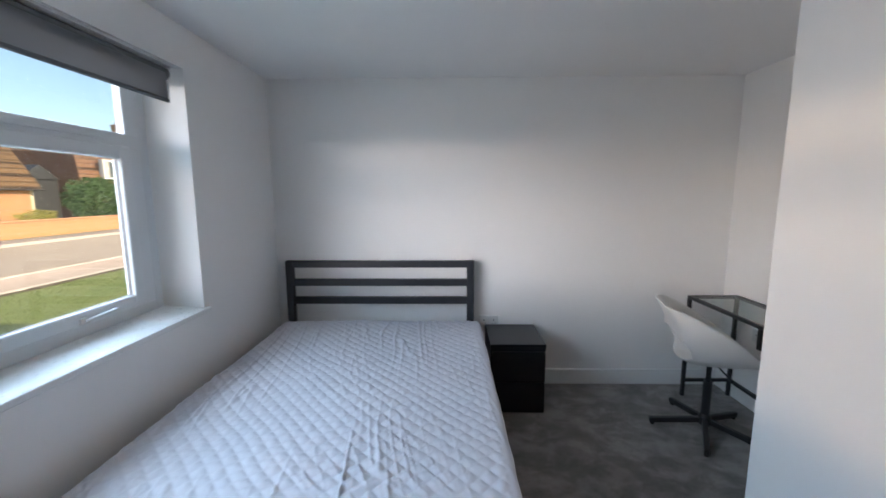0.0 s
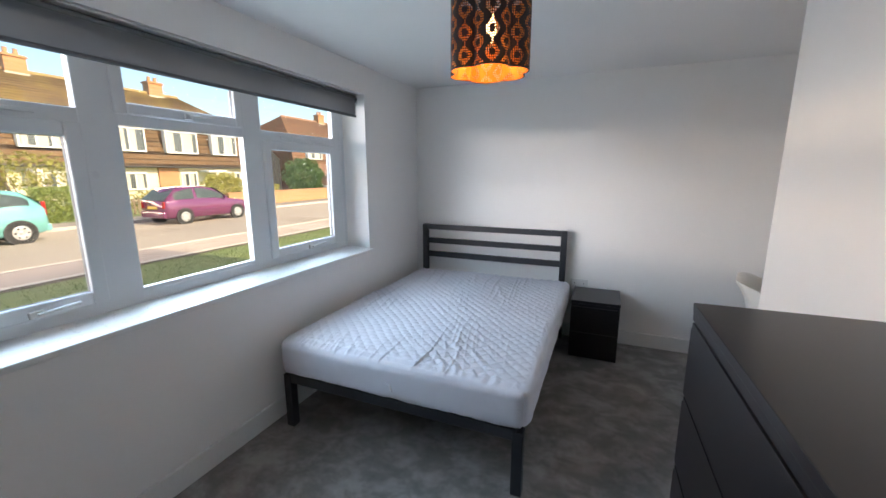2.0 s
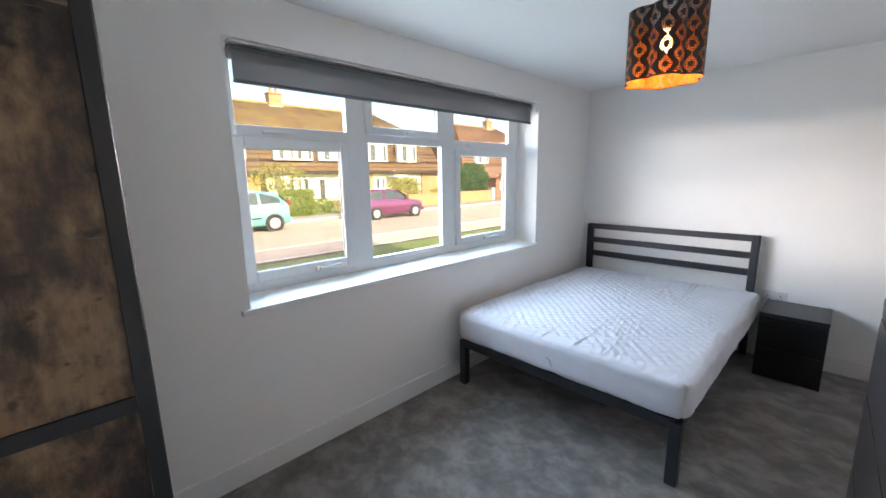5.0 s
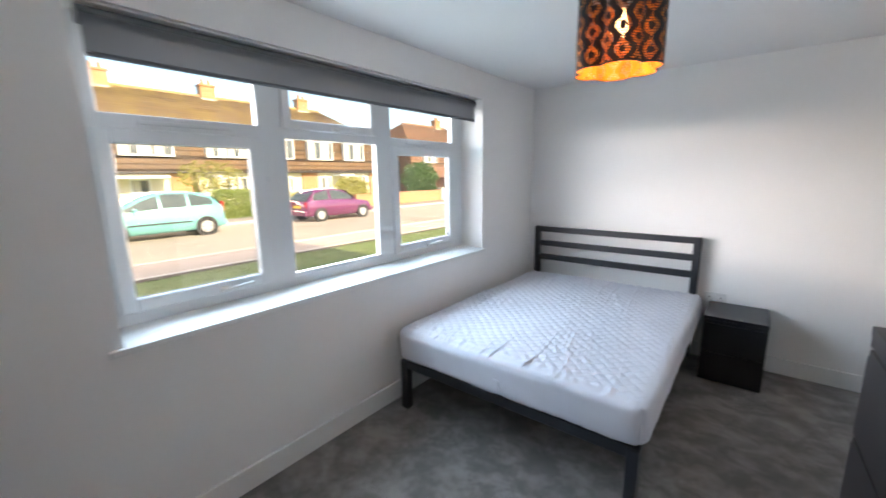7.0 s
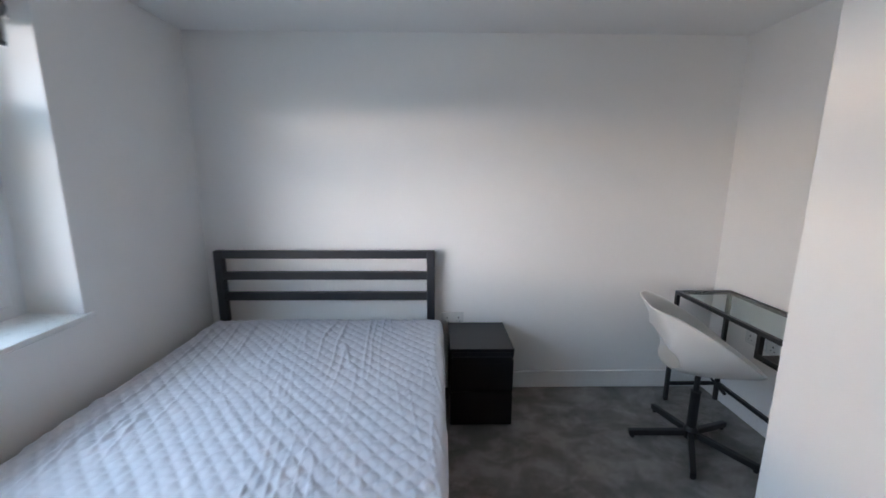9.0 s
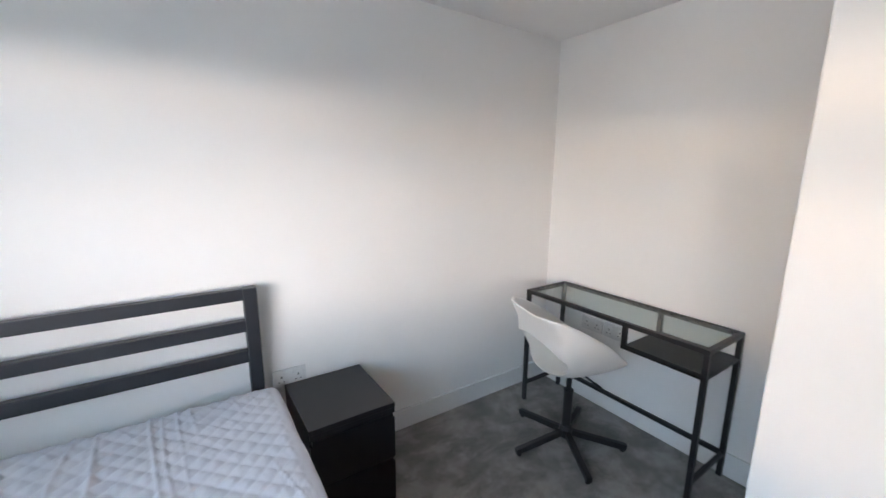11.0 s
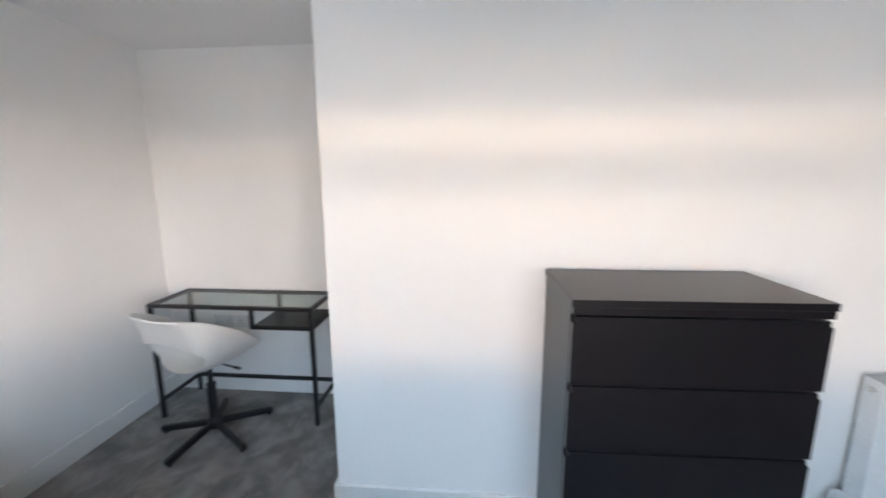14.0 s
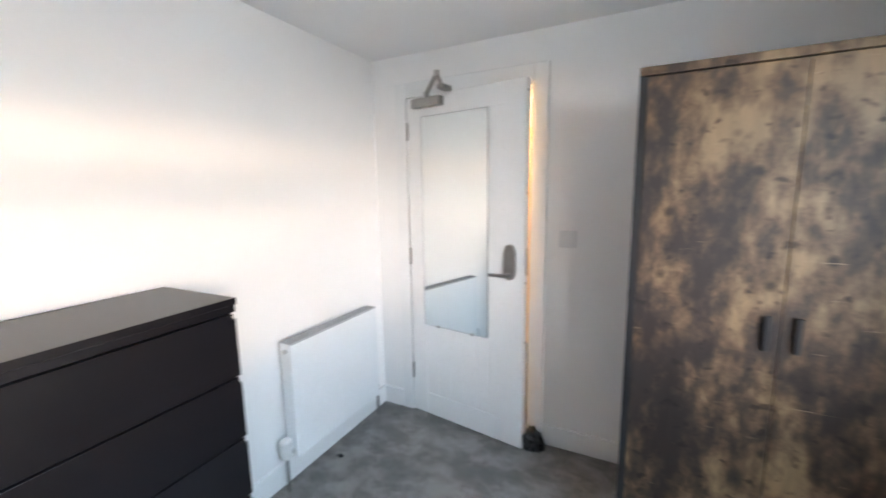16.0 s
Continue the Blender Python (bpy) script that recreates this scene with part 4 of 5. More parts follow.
shade_mesh(-0.0025, SHADE_IN, "lining", so_, "golden inside of the shade")
for z in (LZ0, LZ1):
    hoop = bmesh.new()
    prev = None
    for i in range(73):
        a = 2 * math.pi * i / 72
        r = 0.103 + 0.024 * (abs(math.cos(3.0 * a + 0.4)) ** 0.8)
        q = Vector((LX + r * math.cos(a), LY + r * math.sin(a), z))
        if prev is not None:
            rod(prev, q, 0.0016, 5, hoop)
        prev = q
    part("rim_wire", hoop, BLACKMETAL, pend)
spider = bmesh.new()
for k in range(3):
    a = 2 * math.pi * k / 3
    rod((LX + 0.02 * math.cos(a), LY + 0.02 * math.sin(a), LZ1 - 0.03), (LX + 0.108 * math.cos(a), LY + 0.108 * math.sin(a), LZ1 - 0.006), 0.0018, 6, spider)
part("spider", spider, BLACKMETAL, pend)
part("flex", rod((LX, LY, LZ1 - 0.03), (LX, LY, ZC - 0.02), 0.003, 8), PLASTIC, pend, "white flex")
part("ceiling_rose", lathe([(0.012, ZC - 0.035), (0.035, ZC - 0.02), (0.04, ZC - 0.001)], 24, (LX, LY)), PLASTIC, pend, "white ceiling rose")
part("lamp_holder", lathe([(0.020, 1.925), (0.020, 1.965), (0.012, 1.985)], 18, (LX, LY)), PLASTIC, pend, "white lamp holder")
part("bulb", lathe([(0.004, 1.848), (0.014, 1.851), (0.021, 1.866), (0.021, 1.886), (0.017, 1.905), (0.014, 1.926)], 20, (LX, LY)), BULB, pend, "glowing warm bulb", True)
lamp("pendant_light", "POINT", Matrix.Translation((LX, LY, 1.835)), 0.6, (1.0, 0.60, 0.25), radius=0.02)
# ---------- street materials ----------
GRASS = paint("lawn_grass", (0.12, 0.175, 0.06), (0.165, 0.205, 0.08), 0.9, scale=1.2, fine=60, bump=0.6, dist=0.03, spec=0.2)
SOIL = paint("dark_soil", (0.06, 0.045, 0.035), (0.09, 0.07, 0.05), 0.95, scale=3, fine=30, bump=0.8, dist=0.03)
ASPHALT = paint("worn_asphalt", (0.40, 0.345, 0.285), (0.33, 0.285, 0.235), 0.9, scale=0.5, fine=45, bump=0.3, dist=0.01, spec=0.25)
PAVING = paint("pavement_tarmac", (0.33, 0.285, 0.255), (0.27, 0.235, 0.21), 0.9, scale=0.9, fine=50, bump=0.3, dist=0.008, spec=0.25)
KERB = paint("pale_concrete", (0.52, 0.49, 0.43), (0.44, 0.41, 0.36), 0.85, scale=3, fine=40, bump=0.3, dist=0.005)
RENDER = paint("cream_render", (0.74, 0.66, 0.50), (0.68, 0.60, 0.45), 0.85, scale=1.2, fine=30, bump=0.3, dist=0.01)
WHITEFRAME = paint("white_window_frame", (0.80, 0.79, 0.77), (0.76, 0.75, 0.73), 0.4, scale=5, bump=0)
CURTAIN = paint("pale_curtain", (0.62, 0.58, 0.50), (0.45, 0.42, 0.37), 0.8, scale=8, fine=20, bump=0.2, dist=0.02, stretch=(1, 3, 0.05))
FARGLASS = paint("far_window_glass", (0.07, 0.08, 0.09), (0.10, 0.11, 0.12), 0.08, scale=2, bump=0, spec=0.8)
HEDGE = paint("hedge_leaves", (0.17, 0.24, 0.045), (0.26, 0.31, 0.08), 0.6, scale=7, fine=40, bump=0.0)
BUSH = paint("dark_green_leaves", (0.035, 0.085, 0.022), (0.07, 0.13, 0.03), 0.55, scale=6, fine=40, bump=0.0)
YELLOWBUSH = paint("yellow_green_leaves", (0.24, 0.25, 0.05), (0.34, 0.31, 0.08), 0.6, scale=6, fine=40, bump=0.0)
TWIG = paint("twigs", (0.16, 0.12, 0.08), (0.22, 0.17, 0.11), 0.8, scale=9)
PURPLE = paint("purple_car_paint", (0.19, 0.046, 0.13), (0.17, 0.042, 0.118), 0.22, metal=0.2, scale=2, bump=0, coat=0.8)
AQUA = paint("pale_aqua_car_paint", (0.20, 0.50, 0.49), (0.18, 0.47, 0.46), 0.25, metal=0.1, scale=2, bump=0, coat=0.8)
CARGLASS = paint("car_glass", (0.11, 0.15, 0.15), (0.17, 0.21, 0.20), 0.05, scale=3, bump=0, spec=0.8)
TYRE = paint("tyre_rubber", (0.018, 0.018, 0.019), (0.03, 0.03, 0.03), 0.8, scale=8)
ALLOY = paint("silver_wheel", (0.62, 0.62, 0.62), (0.50, 0.50, 0.50), 0.35, metal=0.6, scale=8, bump=0)
REDLAMP = paint("red_lamp_plastic", (0.45, 0.02, 0.02), (0.35, 0.015, 0.015), 0.15, scale=5, bump=0)
CLEARLAMP = paint("clear_lamp_plastic", (0.7, 0.7, 0.68), (0.6, 0.6, 0.58), 0.1, scale=5, bump=0)
YELLOWPLATE = paint("yellow_plate", (0.72, 0.52, 0.05), (0.66, 0.47, 0.05), 0.4, scale=5, bump=0)
DARKTRIM = paint("dark_car_trim", (0.03, 0.03, 0.032), (0.04, 0.04, 0.042), 0.5, scale=5, bump=0)


def tiled(name, a, b, c, width, height, mortar, joint, rot=(0, 0, 0), bump=0.6):
    """Courses of tiles or bricks, each of its own shade, with recessed joints."""
    m, t, p = nodes_of(name)
    co = t.nodes.new("ShaderNodeTexCoord")
    mp = t.nodes.new("ShaderNodeMapping")
    mp.inputs["Rotation"].default_value = rot
    t.links.new(co.outputs["Object"], mp.inputs[0])
    br = add(t, "TexBrick", Scale=1.0)
    br.inputs["Brick Width"].default_value, br.inputs["Row Height"].default_value, br.inputs["Mortar Size"].default_value = width, height, joint
    br.inputs["Color1"].default_value, br.inputs["Color2"].default_value, br.inputs["Mortar"].default_value = (*a, 1), (*b, 1), (*mortar, 1)
    t.links.new(mp.outputs[0], br.inputs["Vector"])
    mx = t.nodes.new("ShaderNodeMix")
    mx.data_type = "RGBA"
    t.links.new(ramp(t, noise_of(t, 0.7, 5, 0.65), [(0.42, (0, 0, 0)), (0.68, (0.75,) * 3)]), mx.inputs[0])
    t.links.new(br.outputs[0], mx.inputs[6])
    mx.inputs[7].default_value = (*c, 1)
    t.links.new(mx.outputs[2], p.inputs["Base Color"])
    p.inputs["Roughness"].default_value = 0.85
    inv = t.nodes.new("ShaderNodeMath")
    inv.operation = "SUBTRACT"
    inv.inputs[0].default_value = 1.0
    t.links.new(br.outputs["Fac"], inv.inputs[1])
    bump_to(t, p, inv.outputs[0], bump, 0.02)
    return m


FRONT = (radians(90), 0, radians(90))
SLATEROOF = tiled("mossy_roof_tile", (0.38, 0.26, 0.14), (0.32, 0.215, 0.115), (0.46, 0.34, 0.12), 0.33, 0.30, (0.09, 0.06, 0.04), 0.03, FRONT)
HUNGTILE = tiled("hung_wall_tile", (0.36, 0.225, 0.125), (0.30, 0.185, 0.10), (0.26, 0.185, 0.12), 0.34, 0.30, (0.08, 0.05, 0.035), 0.03, FRONT)
HUNGGREY = tiled("grey_hung_tile", (0.32, 0.215, 0.135), (0.27, 0.185, 0.12), (0.23, 0.17, 0.12), 0.34, 0.30, (0.07, 0.05, 0.04), 0.03, FRONT)
REDROOF = tiled("red_roof_tile", (0.40, 0.22, 0.13), (0.34, 0.185, 0.11), (0.30, 0.19, 0.12), 0.33, 0.30, (0.1, 0.06, 0.04), 0.03, FRONT)
BRICK = tiled("orange_brick", (0.50, 0.25, 0.11), (0.42, 0.19, 0.09), (0.46, 0.26, 0.13), 0.225, 0.075, (0.42, 0.36, 0.28), 0.010, FRONT, 0.4)
REDBRICK = tiled("red_brick", (0.30, 0.12, 0.075), (0.25, 0.10, 0.06), (0.28, 0.14, 0.09), 0.225, 0.075, (0.36, 0.31, 0.26), 0.010, FRONT, 0.4)

# ---------- ground ----------
Z0 = -0.40
structure("ground", box(-600, 600, -600, 600, -0.75, -0.52), GRASS, "open ground round the houses", "ground")
structure("lawn", box(-8.15, XW - 0.30, -40, 60, -0.53, Z0), GRASS, "green front lawn outside the window", "lawn")
edgebm = bmesh.new()
for k in range(180):
    y = -12 + k * 0.2
    w = 0.10 + 0.07 * noise.noise(Vector((y * 1.3, 0.2, 4)))
    box(-8.16 - w * 0.2, -8.05 + w, y, y + 0.201, -0.5, Z0 + 0.006 + 0.01 * noise.noise(Vector((y * 3, 1, 1))), 0, edgebm)
structure("flower_bed", edgebm, SOIL, "narrow strip of dark soil along the lawn", "soil")
structure("pavement_1", box(-9.70, -8.28, -60, 90, -0.53, Z0 + 0.004), PAVING, "worn tarmac footpath beside the road", "pavement")
structure("road", box(-16.60, -9.84, -90, 160, -0.53, Z0 - 0.10), ASPHALT, "sunlit worn asphalt residential road", "road")
structure("pavement_2", box(-18.25, -16.74, -60, 90, -0.53, Z0 + 0.004), PAVING, "tarmac footpath in front of the houses", "pavement")
structure("garden", box(-60, -18.25, -60, 110, -0.53, Z0 + 0.01), GRASS, "front gardens of the houses opposite", "garden")
for name, x in (("kerb_1", -9.70), ("kerb_2", -16.60), ("path_edging", -8.16)):
    kb = thing(name, (x, 8, -0.53), "pale concrete kerb along the road", "kerb", "", "structure")
    proto = None
    for k in range(44):
        y = -6 + k * 0.915
        if proto is None:
            proto = part("kerb_stone", box(x - 0.13, x, y, y + 0.905, -0.53, Z0 + 0.014, 0.012), KERB, kb)
        else:
            o = proto.copy()
            scene.collection.objects.link(o)
            o.location = (0, k * 0.915, 0)

# own building above and around the room, unseen; its height is set by its shadow on lawn and footpath
own = box(XW - 0.30, 5.7, -8, 5.6, ZC + 0.16, 5.3)
box(XA + 0.21, 5.7, -8, 5.6, -0.5, ZC + 0.16, 0, own)
box(XW - 0.30, XA + 0.2, YN + 0.21, 5.6, -0.5, ZC + 0.16, 0, own)
box(XW - 0.30, XA + 0.2, -8, YS - 1.61, -0.5, ZC + 0.16, 0, own)
box(XW - 0.29, XA + 0.2, YS - 1.61, YN + 0.21, -0.5, -0.16, 0, own)
structure("wall_outside", own, REDBRICK, "brick outer walls of the house around the bedroom", "wall")
structure("roof", prism([(XW - 0.6, 5.25), (6.1, 5.25), (2.2, 7.6)], -8.3, 5.9, None, 0, "y"), REDROOF, "pitched tile roof over the bedroom", "roof")


# ---------- houses opposite ----------
def far_window(parent, y0, y1, z0, z1, x, lights=2):
    """A white-framed window standing in the slope."""
    f = box(x - 0.30, x + 0.06, y0 - 0.09, y1 + 0.09, z0 - 0.09, z0, 0.01)
    box(x - 0.30, x + 0.04, y0 - 0.09, y1 + 0.09, z1, z1 + 0.12, 0.01, f)
    box(x - 0.30, x + 0.04, y0 - 0.09, y0, z0, z1, 0.01, f)
    box(x - 0.30, x + 0.04, y1, y1 + 0.09, z0, z1, 0.01, f)
    w = part("window", f, WHITEFRAME, parent, "white framed window")
    step = (y1 - y0) / lights
    for k in range(lights):
        part("pane", box(x - 0.05, x - 0.03, y0 + k * step + 0.03, y0 + (k + 1) * step - 0.03, z0, z1), FARGLASS, w, "window glass")
        part("curtain", box(x - 0.028, x - 0.020, y0 + k * step + 0.06, y0 + k * step + step * (0.75 if k % 2 else 0.5), z0 + 0.02, z1 - 0.02), CURTAIN, w, "pale curtain behind the glass")
        if k:
            part("mullion", box(x - 0.06, x + 0.02, y0 + k * step - 0.035, y0 + k * step + 0.035, z0, z1), WHITEFRAME, w)
    return w


def chimney(parent, y, x=-31.5, z=7.0, pots=2):
    c = part("chimney", box(x - 0.35, x + 0.35, y - 0.5, y + 0.5, z - 0.6, z + 1.15, 0.01), BRICK, parent, "orange brick chimney")
    part("cap", box(x - 0.42, x + 0.42, y - 0.57, y + 0.57, z + 1.0, z + 1.10, 0.01), BRICK, c)
    part("flashing", box(x - 0.40, x + 0.40, y - 0.55, y + 0.55, z - 0.1, z + 0.16, 0.02), KERB, c, "pale lead flashing")
    for k in range(pots):
        part("pot", lathe([(0.13, z + 1.15), (0.11, z + 1.45), (0.13, z + 1.5)], 12, (x, y - 0.22 + 0.44 * k)), BRICK, c, "clay chimney pot")


def mansard(name, y0, y1, wall_mat, hung, roof_mat, label, hip0, hip1):
    """A house with a steep tile-hung upper storey under a shallower roof."""
    h = thing(name, (-30, (y0 + y1) / 2, Z0), label, "house", "houses opposite")
    xf, xb = -26.75, -36.0
    part("wall", box(xb, xf, y0 + 0.3, y1 - 0.3, Z0, 1.95), wall_mat, h, "pale rendered ground floor wall")
    def slab(p, m, nm, lab):
        bm = bmesh.new()
        vs = [bm.verts.new(v) for v in p]
        bm.faces.new(vs)
        bmesh.ops.solidify(bm, geom=bm.faces[:], thickness=0.12)
        bmesh.ops.recalc_face_normals(bm, faces=bm.faces)
        return part(nm, bm, m, h, lab)
    xa, xm, xr, zm, zr = -26.35, -27.5, -31.5, 4.75, 7.3
    i0, i1 = (0.8 if hip0 else 0), (0.8 if hip1 else 0)
    r0, r1 = (4.0 if hip0 else 0), (4.0 if hip1 else 0)
    slab([(xa, y0, 1.85), (xa, y1, 1.85), (xm, y1 - i1, zm), (xm, y0 + i0, zm)], hung, "tile_hanging", "brown hung tiles on the upper storey")
    slab([(xm + 0.1, y0 + i0 - 0.1, zm - 0.02), (xm + 0.1, y1 - i1 + 0.1, zm - 0.02), (xr, y1 - r1, zr), (xr, y0 + r0, zr)], roof_mat, "roof", "weathered mossy roof tiles")
    slab([(xr, y0 + r0, zr), (xr, y1 - r1, zr), (-35.5, y1 - i1, zm), (-35.5, y0 + i0, zm)], roof_mat, "roof", "weathered mossy roof tiles")
    for hp, yy, ii, rr in ((hip1, y1, i1, -r1), (hip0, y0, -i0, r0)):
        slab([(xa, yy, 1.85), (-36.5, yy, 1.85), (-35.5, yy - ii, zm), (xm, yy - ii, zm)], hung, "end_tiles", "dark hung tiles of the end wall")
        if hp:
            slab([(xm, yy - ii, zm), (-35.5, yy - ii, zm), (xr, yy + rr, zr)], roof_mat, "roof_hip", "hipped end of the roof")
        else:
            slab([(xm, yy, zm), (-35.5, yy, zm), (xr, yy, zr)], hung, "gable", "end gable")
    part("soffit", box(-26.78, xa + 0.03, y0, y1, 1.79, 1.86, 0.01), WHITEFRAME, h, "white soffit board")
    part("gutter", rod((xa + 0.06, y0, 1.84), (xa + 0.06, y1, 1.84), 0.055, 8), DARKTRIM, h, "dark gutter")
    part("ridge_tiles", rod((xr, y0 + r0, zr + 0.02), (xr, y1 - r1, zr + 0.02), 0.11, 8), roof_mat, h)
    return h


ha = mansard("house", -14, 8.7, RENDER, HUNGGREY, SLATEROOF, "terraced house with brown hung tiles and mossy roof", False, False)
hb = mansard("house", 8.72, 25.4, RENDER, HUNGTILE, SLATEROOF, "terraced house with tile-hung upper storey and cream ground floor", False, True)
hc = mansard("house", 28.2, 44.0, REDBRICK, REDROOF, REDROOF, "red-tiled house further along the road", True, True)
WZ0, WZ1 = 2.86, 4.12
for h, y0, y1, n in ((ha, -1.2, 1.2, 2), (ha, 5.3, 7.75, 3), (hb, 9.7, 12.3, 4), (hb, 12.95, 15.5, 3), (hb, 16.9, 18.95, 2), (hb, 20.25, 22.15, 2), (hc, 30.4, 32.3, 2), (hc, 36, 38, 2)):
    far_window(h, y0, y1, WZ0, WZ1, -26.55, n)
for h, y0, y1, z0, z1, n in ((ha, 2.4, 4.2, 0.2, 1.4, 2), (ha, 5.6, 6.4, 0.75, 1.4, 1), (hb, 10.4, 12.0, 0.55, 1.45, 3), (hb, 12.5, 13.3, -0.1, 1.4, 1), (hb, 14.2, 15.4, 0.5, 1.4, 2), (hb, 17.75, 18.75, 0.55, 1.4, 2), (hb, 20.6, 22.4, 0.5, 1.4, 2), (hc, 31, 33, 0.4, 1.4, 2)):
    far_window(h, y0, y1, z0, z1, -26.68, n)
part("brick_pier", box(-26.9, -26.6, 16.2, 17.5, Z0, 1.8), BRICK, hb, "orange brick panel between the windows")
part("brick_pier", box(-26.9, -26.6, 3.0 + 4.5, 8.6, Z0, 1.8), BRICK, ha, "orange brick panel between the windows")
part("brick_pier", box(-26.9, -26.6, 22.9, 24.8, Z0, 1.8), BRICK, hb, "orange brick panel between the windows")
for h, y0, y1 in ((ha, 3.6, 7.2), (hb, 9.6, 10.2), (hb, 19.0, 20.4)):
    part("canopy", box(-26.7, -25.6, y0, y1, 1.50, 1.66, 0.02), WHITEFRAME, h, "white flat porch canopy")
for h, y in ((ha, 5.8), (hb, 11.95), (hb, 19.6), (hc, 38.2), (ha, -3.0)):
    chimney(h, y)
ant = thing("television_aerial", (-31.5, 20.1, 8.1), "thin metal television aerial on a chimney", "aerial")
part("mast", rod((-31.5, 20.05, 8.0), (-31.5, 20.05, 9.9), 0.02, 6), STEEL, ant)
part("boom", rod((-31.5, 19.6, 9.75), (-31.5, 20.7, 9.8), 0.014, 6), STEEL, ant)
for k in range(6):
    part("element", rod((-31.75, 19.75 + k * 0.17, 9.77), (-31.25, 19.75 + k * 0.17, 9.77), 0.008, 5), STEEL, ant)

# added dark block that fills the shaded gap between houses, brick porch, garden wall
gap = thing("outbuilding", (-29, 26.8, Z0), "added dark block for the shaded gap between two houses", "outbuilding")
part("wall", box(-31, -28, 25.5, 28.1, Z0, 2.6), DARKTRIM, gap)
part("roof", prism([(25.4, 2.6), (28.2, 2.6), (26.8, 3.6)], -31.1, -27.9, None, 0, "x"), DARKTRIM, gap)
pch = thing("porch", (-20.2, 25.3, Z0), "small red brick porch with a pitched roof", "porch")
part("wall", box(-21.2, -19.2, 24.4, 26.2, Z0, 1.35), REDBRICK, pch)
part("roof", prism([(24.2, 1.3), (26.4, 1.3), (25.3, 2.15)], -21.3, -19.0, None, 0, "x"), REDROOF, pch)
part("window", box(-19.2, -19.15, 24.9, 25.6, 0.35, 1.0, 0.01), WHITEFRAME, pch, "small white window")
gw = thing("garden_wall", (-18.5, 18.5, Z0), "low orange brick garden wall by the pavement", "garden wall")
part("brickwork", box(-18.62, -18.40, 14.6, 23.0, Z0, 0.30), BRICK, gw)
part("coping", box(-18.66, -18.36, 14.55, 23.05, 0.30, 0.38, 0.01), BRICK, gw)
part("pier", box(-18.70, -18.32, 22.8, 23.2, Z0, 0.55, 0.01), KERB, gw, "pale gate pier")


# ---------- plants ----------
def leafy(name, centre, radii, count, size, material, label, category, seed, boxy=False, stems=5):
    """Many small leaves in and on an uneven body, on a few stems."""
    rnd = random.Random(seed)
    t = thing(name, (centre[0], centre[1], Z0), label, category)
    verts, faces = [], []
    for _ in range(count):
        while True:
            p = Vector((rnd.uniform(-1, 1), rnd.uniform(-1, 1), rnd.uniform(-1, 1)))
            lim = 1.0 + 0.35 * noise.noise(p * 2.3 + Vector((seed, 0, 0)))
            r = max(abs(p.x), abs(p.y), abs(p.z)) if boxy else p.length
            if lim * 0.55 < r < lim or (r < lim and rnd.random() < 0.2):
                break
        c = Vector(centre) + Vector((p.x * radii[0], p.y * radii[1], p.z * radii[2]))
        a = Vector((rnd.gauss(0, 1), rnd.gauss(0, 1), rnd.gauss(0, 1))).normalized()
        b = a.orthogonal().normalized()
        s = size * rnd.uniform(0.6, 1.4)
        k = len(verts)
        verts += [tuple(c - a * s), tuple(c + b * s * 0.45), tuple(c + a * s), tuple(c - b * s * 0.45)]
        faces.append((k, k + 1, k + 2, k + 3))
    bm = bmesh.new()
    tmp = bpy.data.meshes.new("tmp")
    tmp.from_pydata(verts, [], faces)
    bm.from_mesh(tmp)
    bpy.data.meshes.remove(tmp)
    tagged(part("foliage", bm, material, t), kind="stuff")
    for k in range(stems):
        a = rnd.uniform(0, 6.28)
        base = Vector((centre[0] + 0.1 * math.cos(a), centre[1] + 0.1 * math.sin(a), Z0))
        tip = Vector((centre[0] + radii[0] * 0.6 * math.cos(a), centre[1] + radii[1] * 0.6 * math.sin(a), centre[2] + radii[2] * rnd.uniform(0.0, 0.5)))
        part("stem", rod(base, tip, 0.035, 6, None, 0.012), TWIG, t)
    return t


leafy("hedge", (-18.95, 7.6, 0.26), (0.55, 0.85, 0.68), 5200, 0.055, HEDGE, "clipped green garden hedge by the pavement", "hedge", 1, True, 4)
leafy("shrub", (-19.4, 15.1, 0.55), (0.8, 1.25, 0.92), 3200, 0.075, YELLOWBUSH, "rounded yellow-green shrub behind the car", "shrub", 2)
leafy("tall_bush", (-20.0, 22.3, 1.15), (0.9, 1.75, 1.35), 5200, 0.09, BUSH, "tall dark green bush behind the garden wall", "bush", 3)
leafy("small_tree", (-20.6, 7.4, 1.55), (0.9, 1.6, 0.75), 900, 0.075, YELLOWBUSH, "small thin-leaved garden tree behind the hedge", "tree", 4, False, 9)
leafy("shrub", (-19.2, 11.2, 0.15), (0.6, 1.3, 0.55), 900, 0.06, YELLOWBUSH, "sparse garden shrub in front of the house", "shrub", 5, False, 12)
leafy("shrub", (-19.6, 9.3, 0.0), (0.5, 0.8, 0.4), 900, 0.06, HEDGE, "low green shrub in a front garden", "shrub", 6, False, 6)
leafy("hedge", (-19.2, 2.6, 0.1), (0.5, 1.9, 0.5), 3000, 0.06, HEDGE, "low green hedge in front of a house", "hedge", 7, True, 4)
leafy("shrub", (-19.3, 18.2, 0.35), (0.5, 0.9, 0.45), 900, 0.06, YELLOWBUSH, "low shrub behind the garden wall", "shrub", 8, False, 5)
fence = thing("picket_fence", (-18.7, 10.6, Z0), "low weathered timber fence in a front garden", "fence")
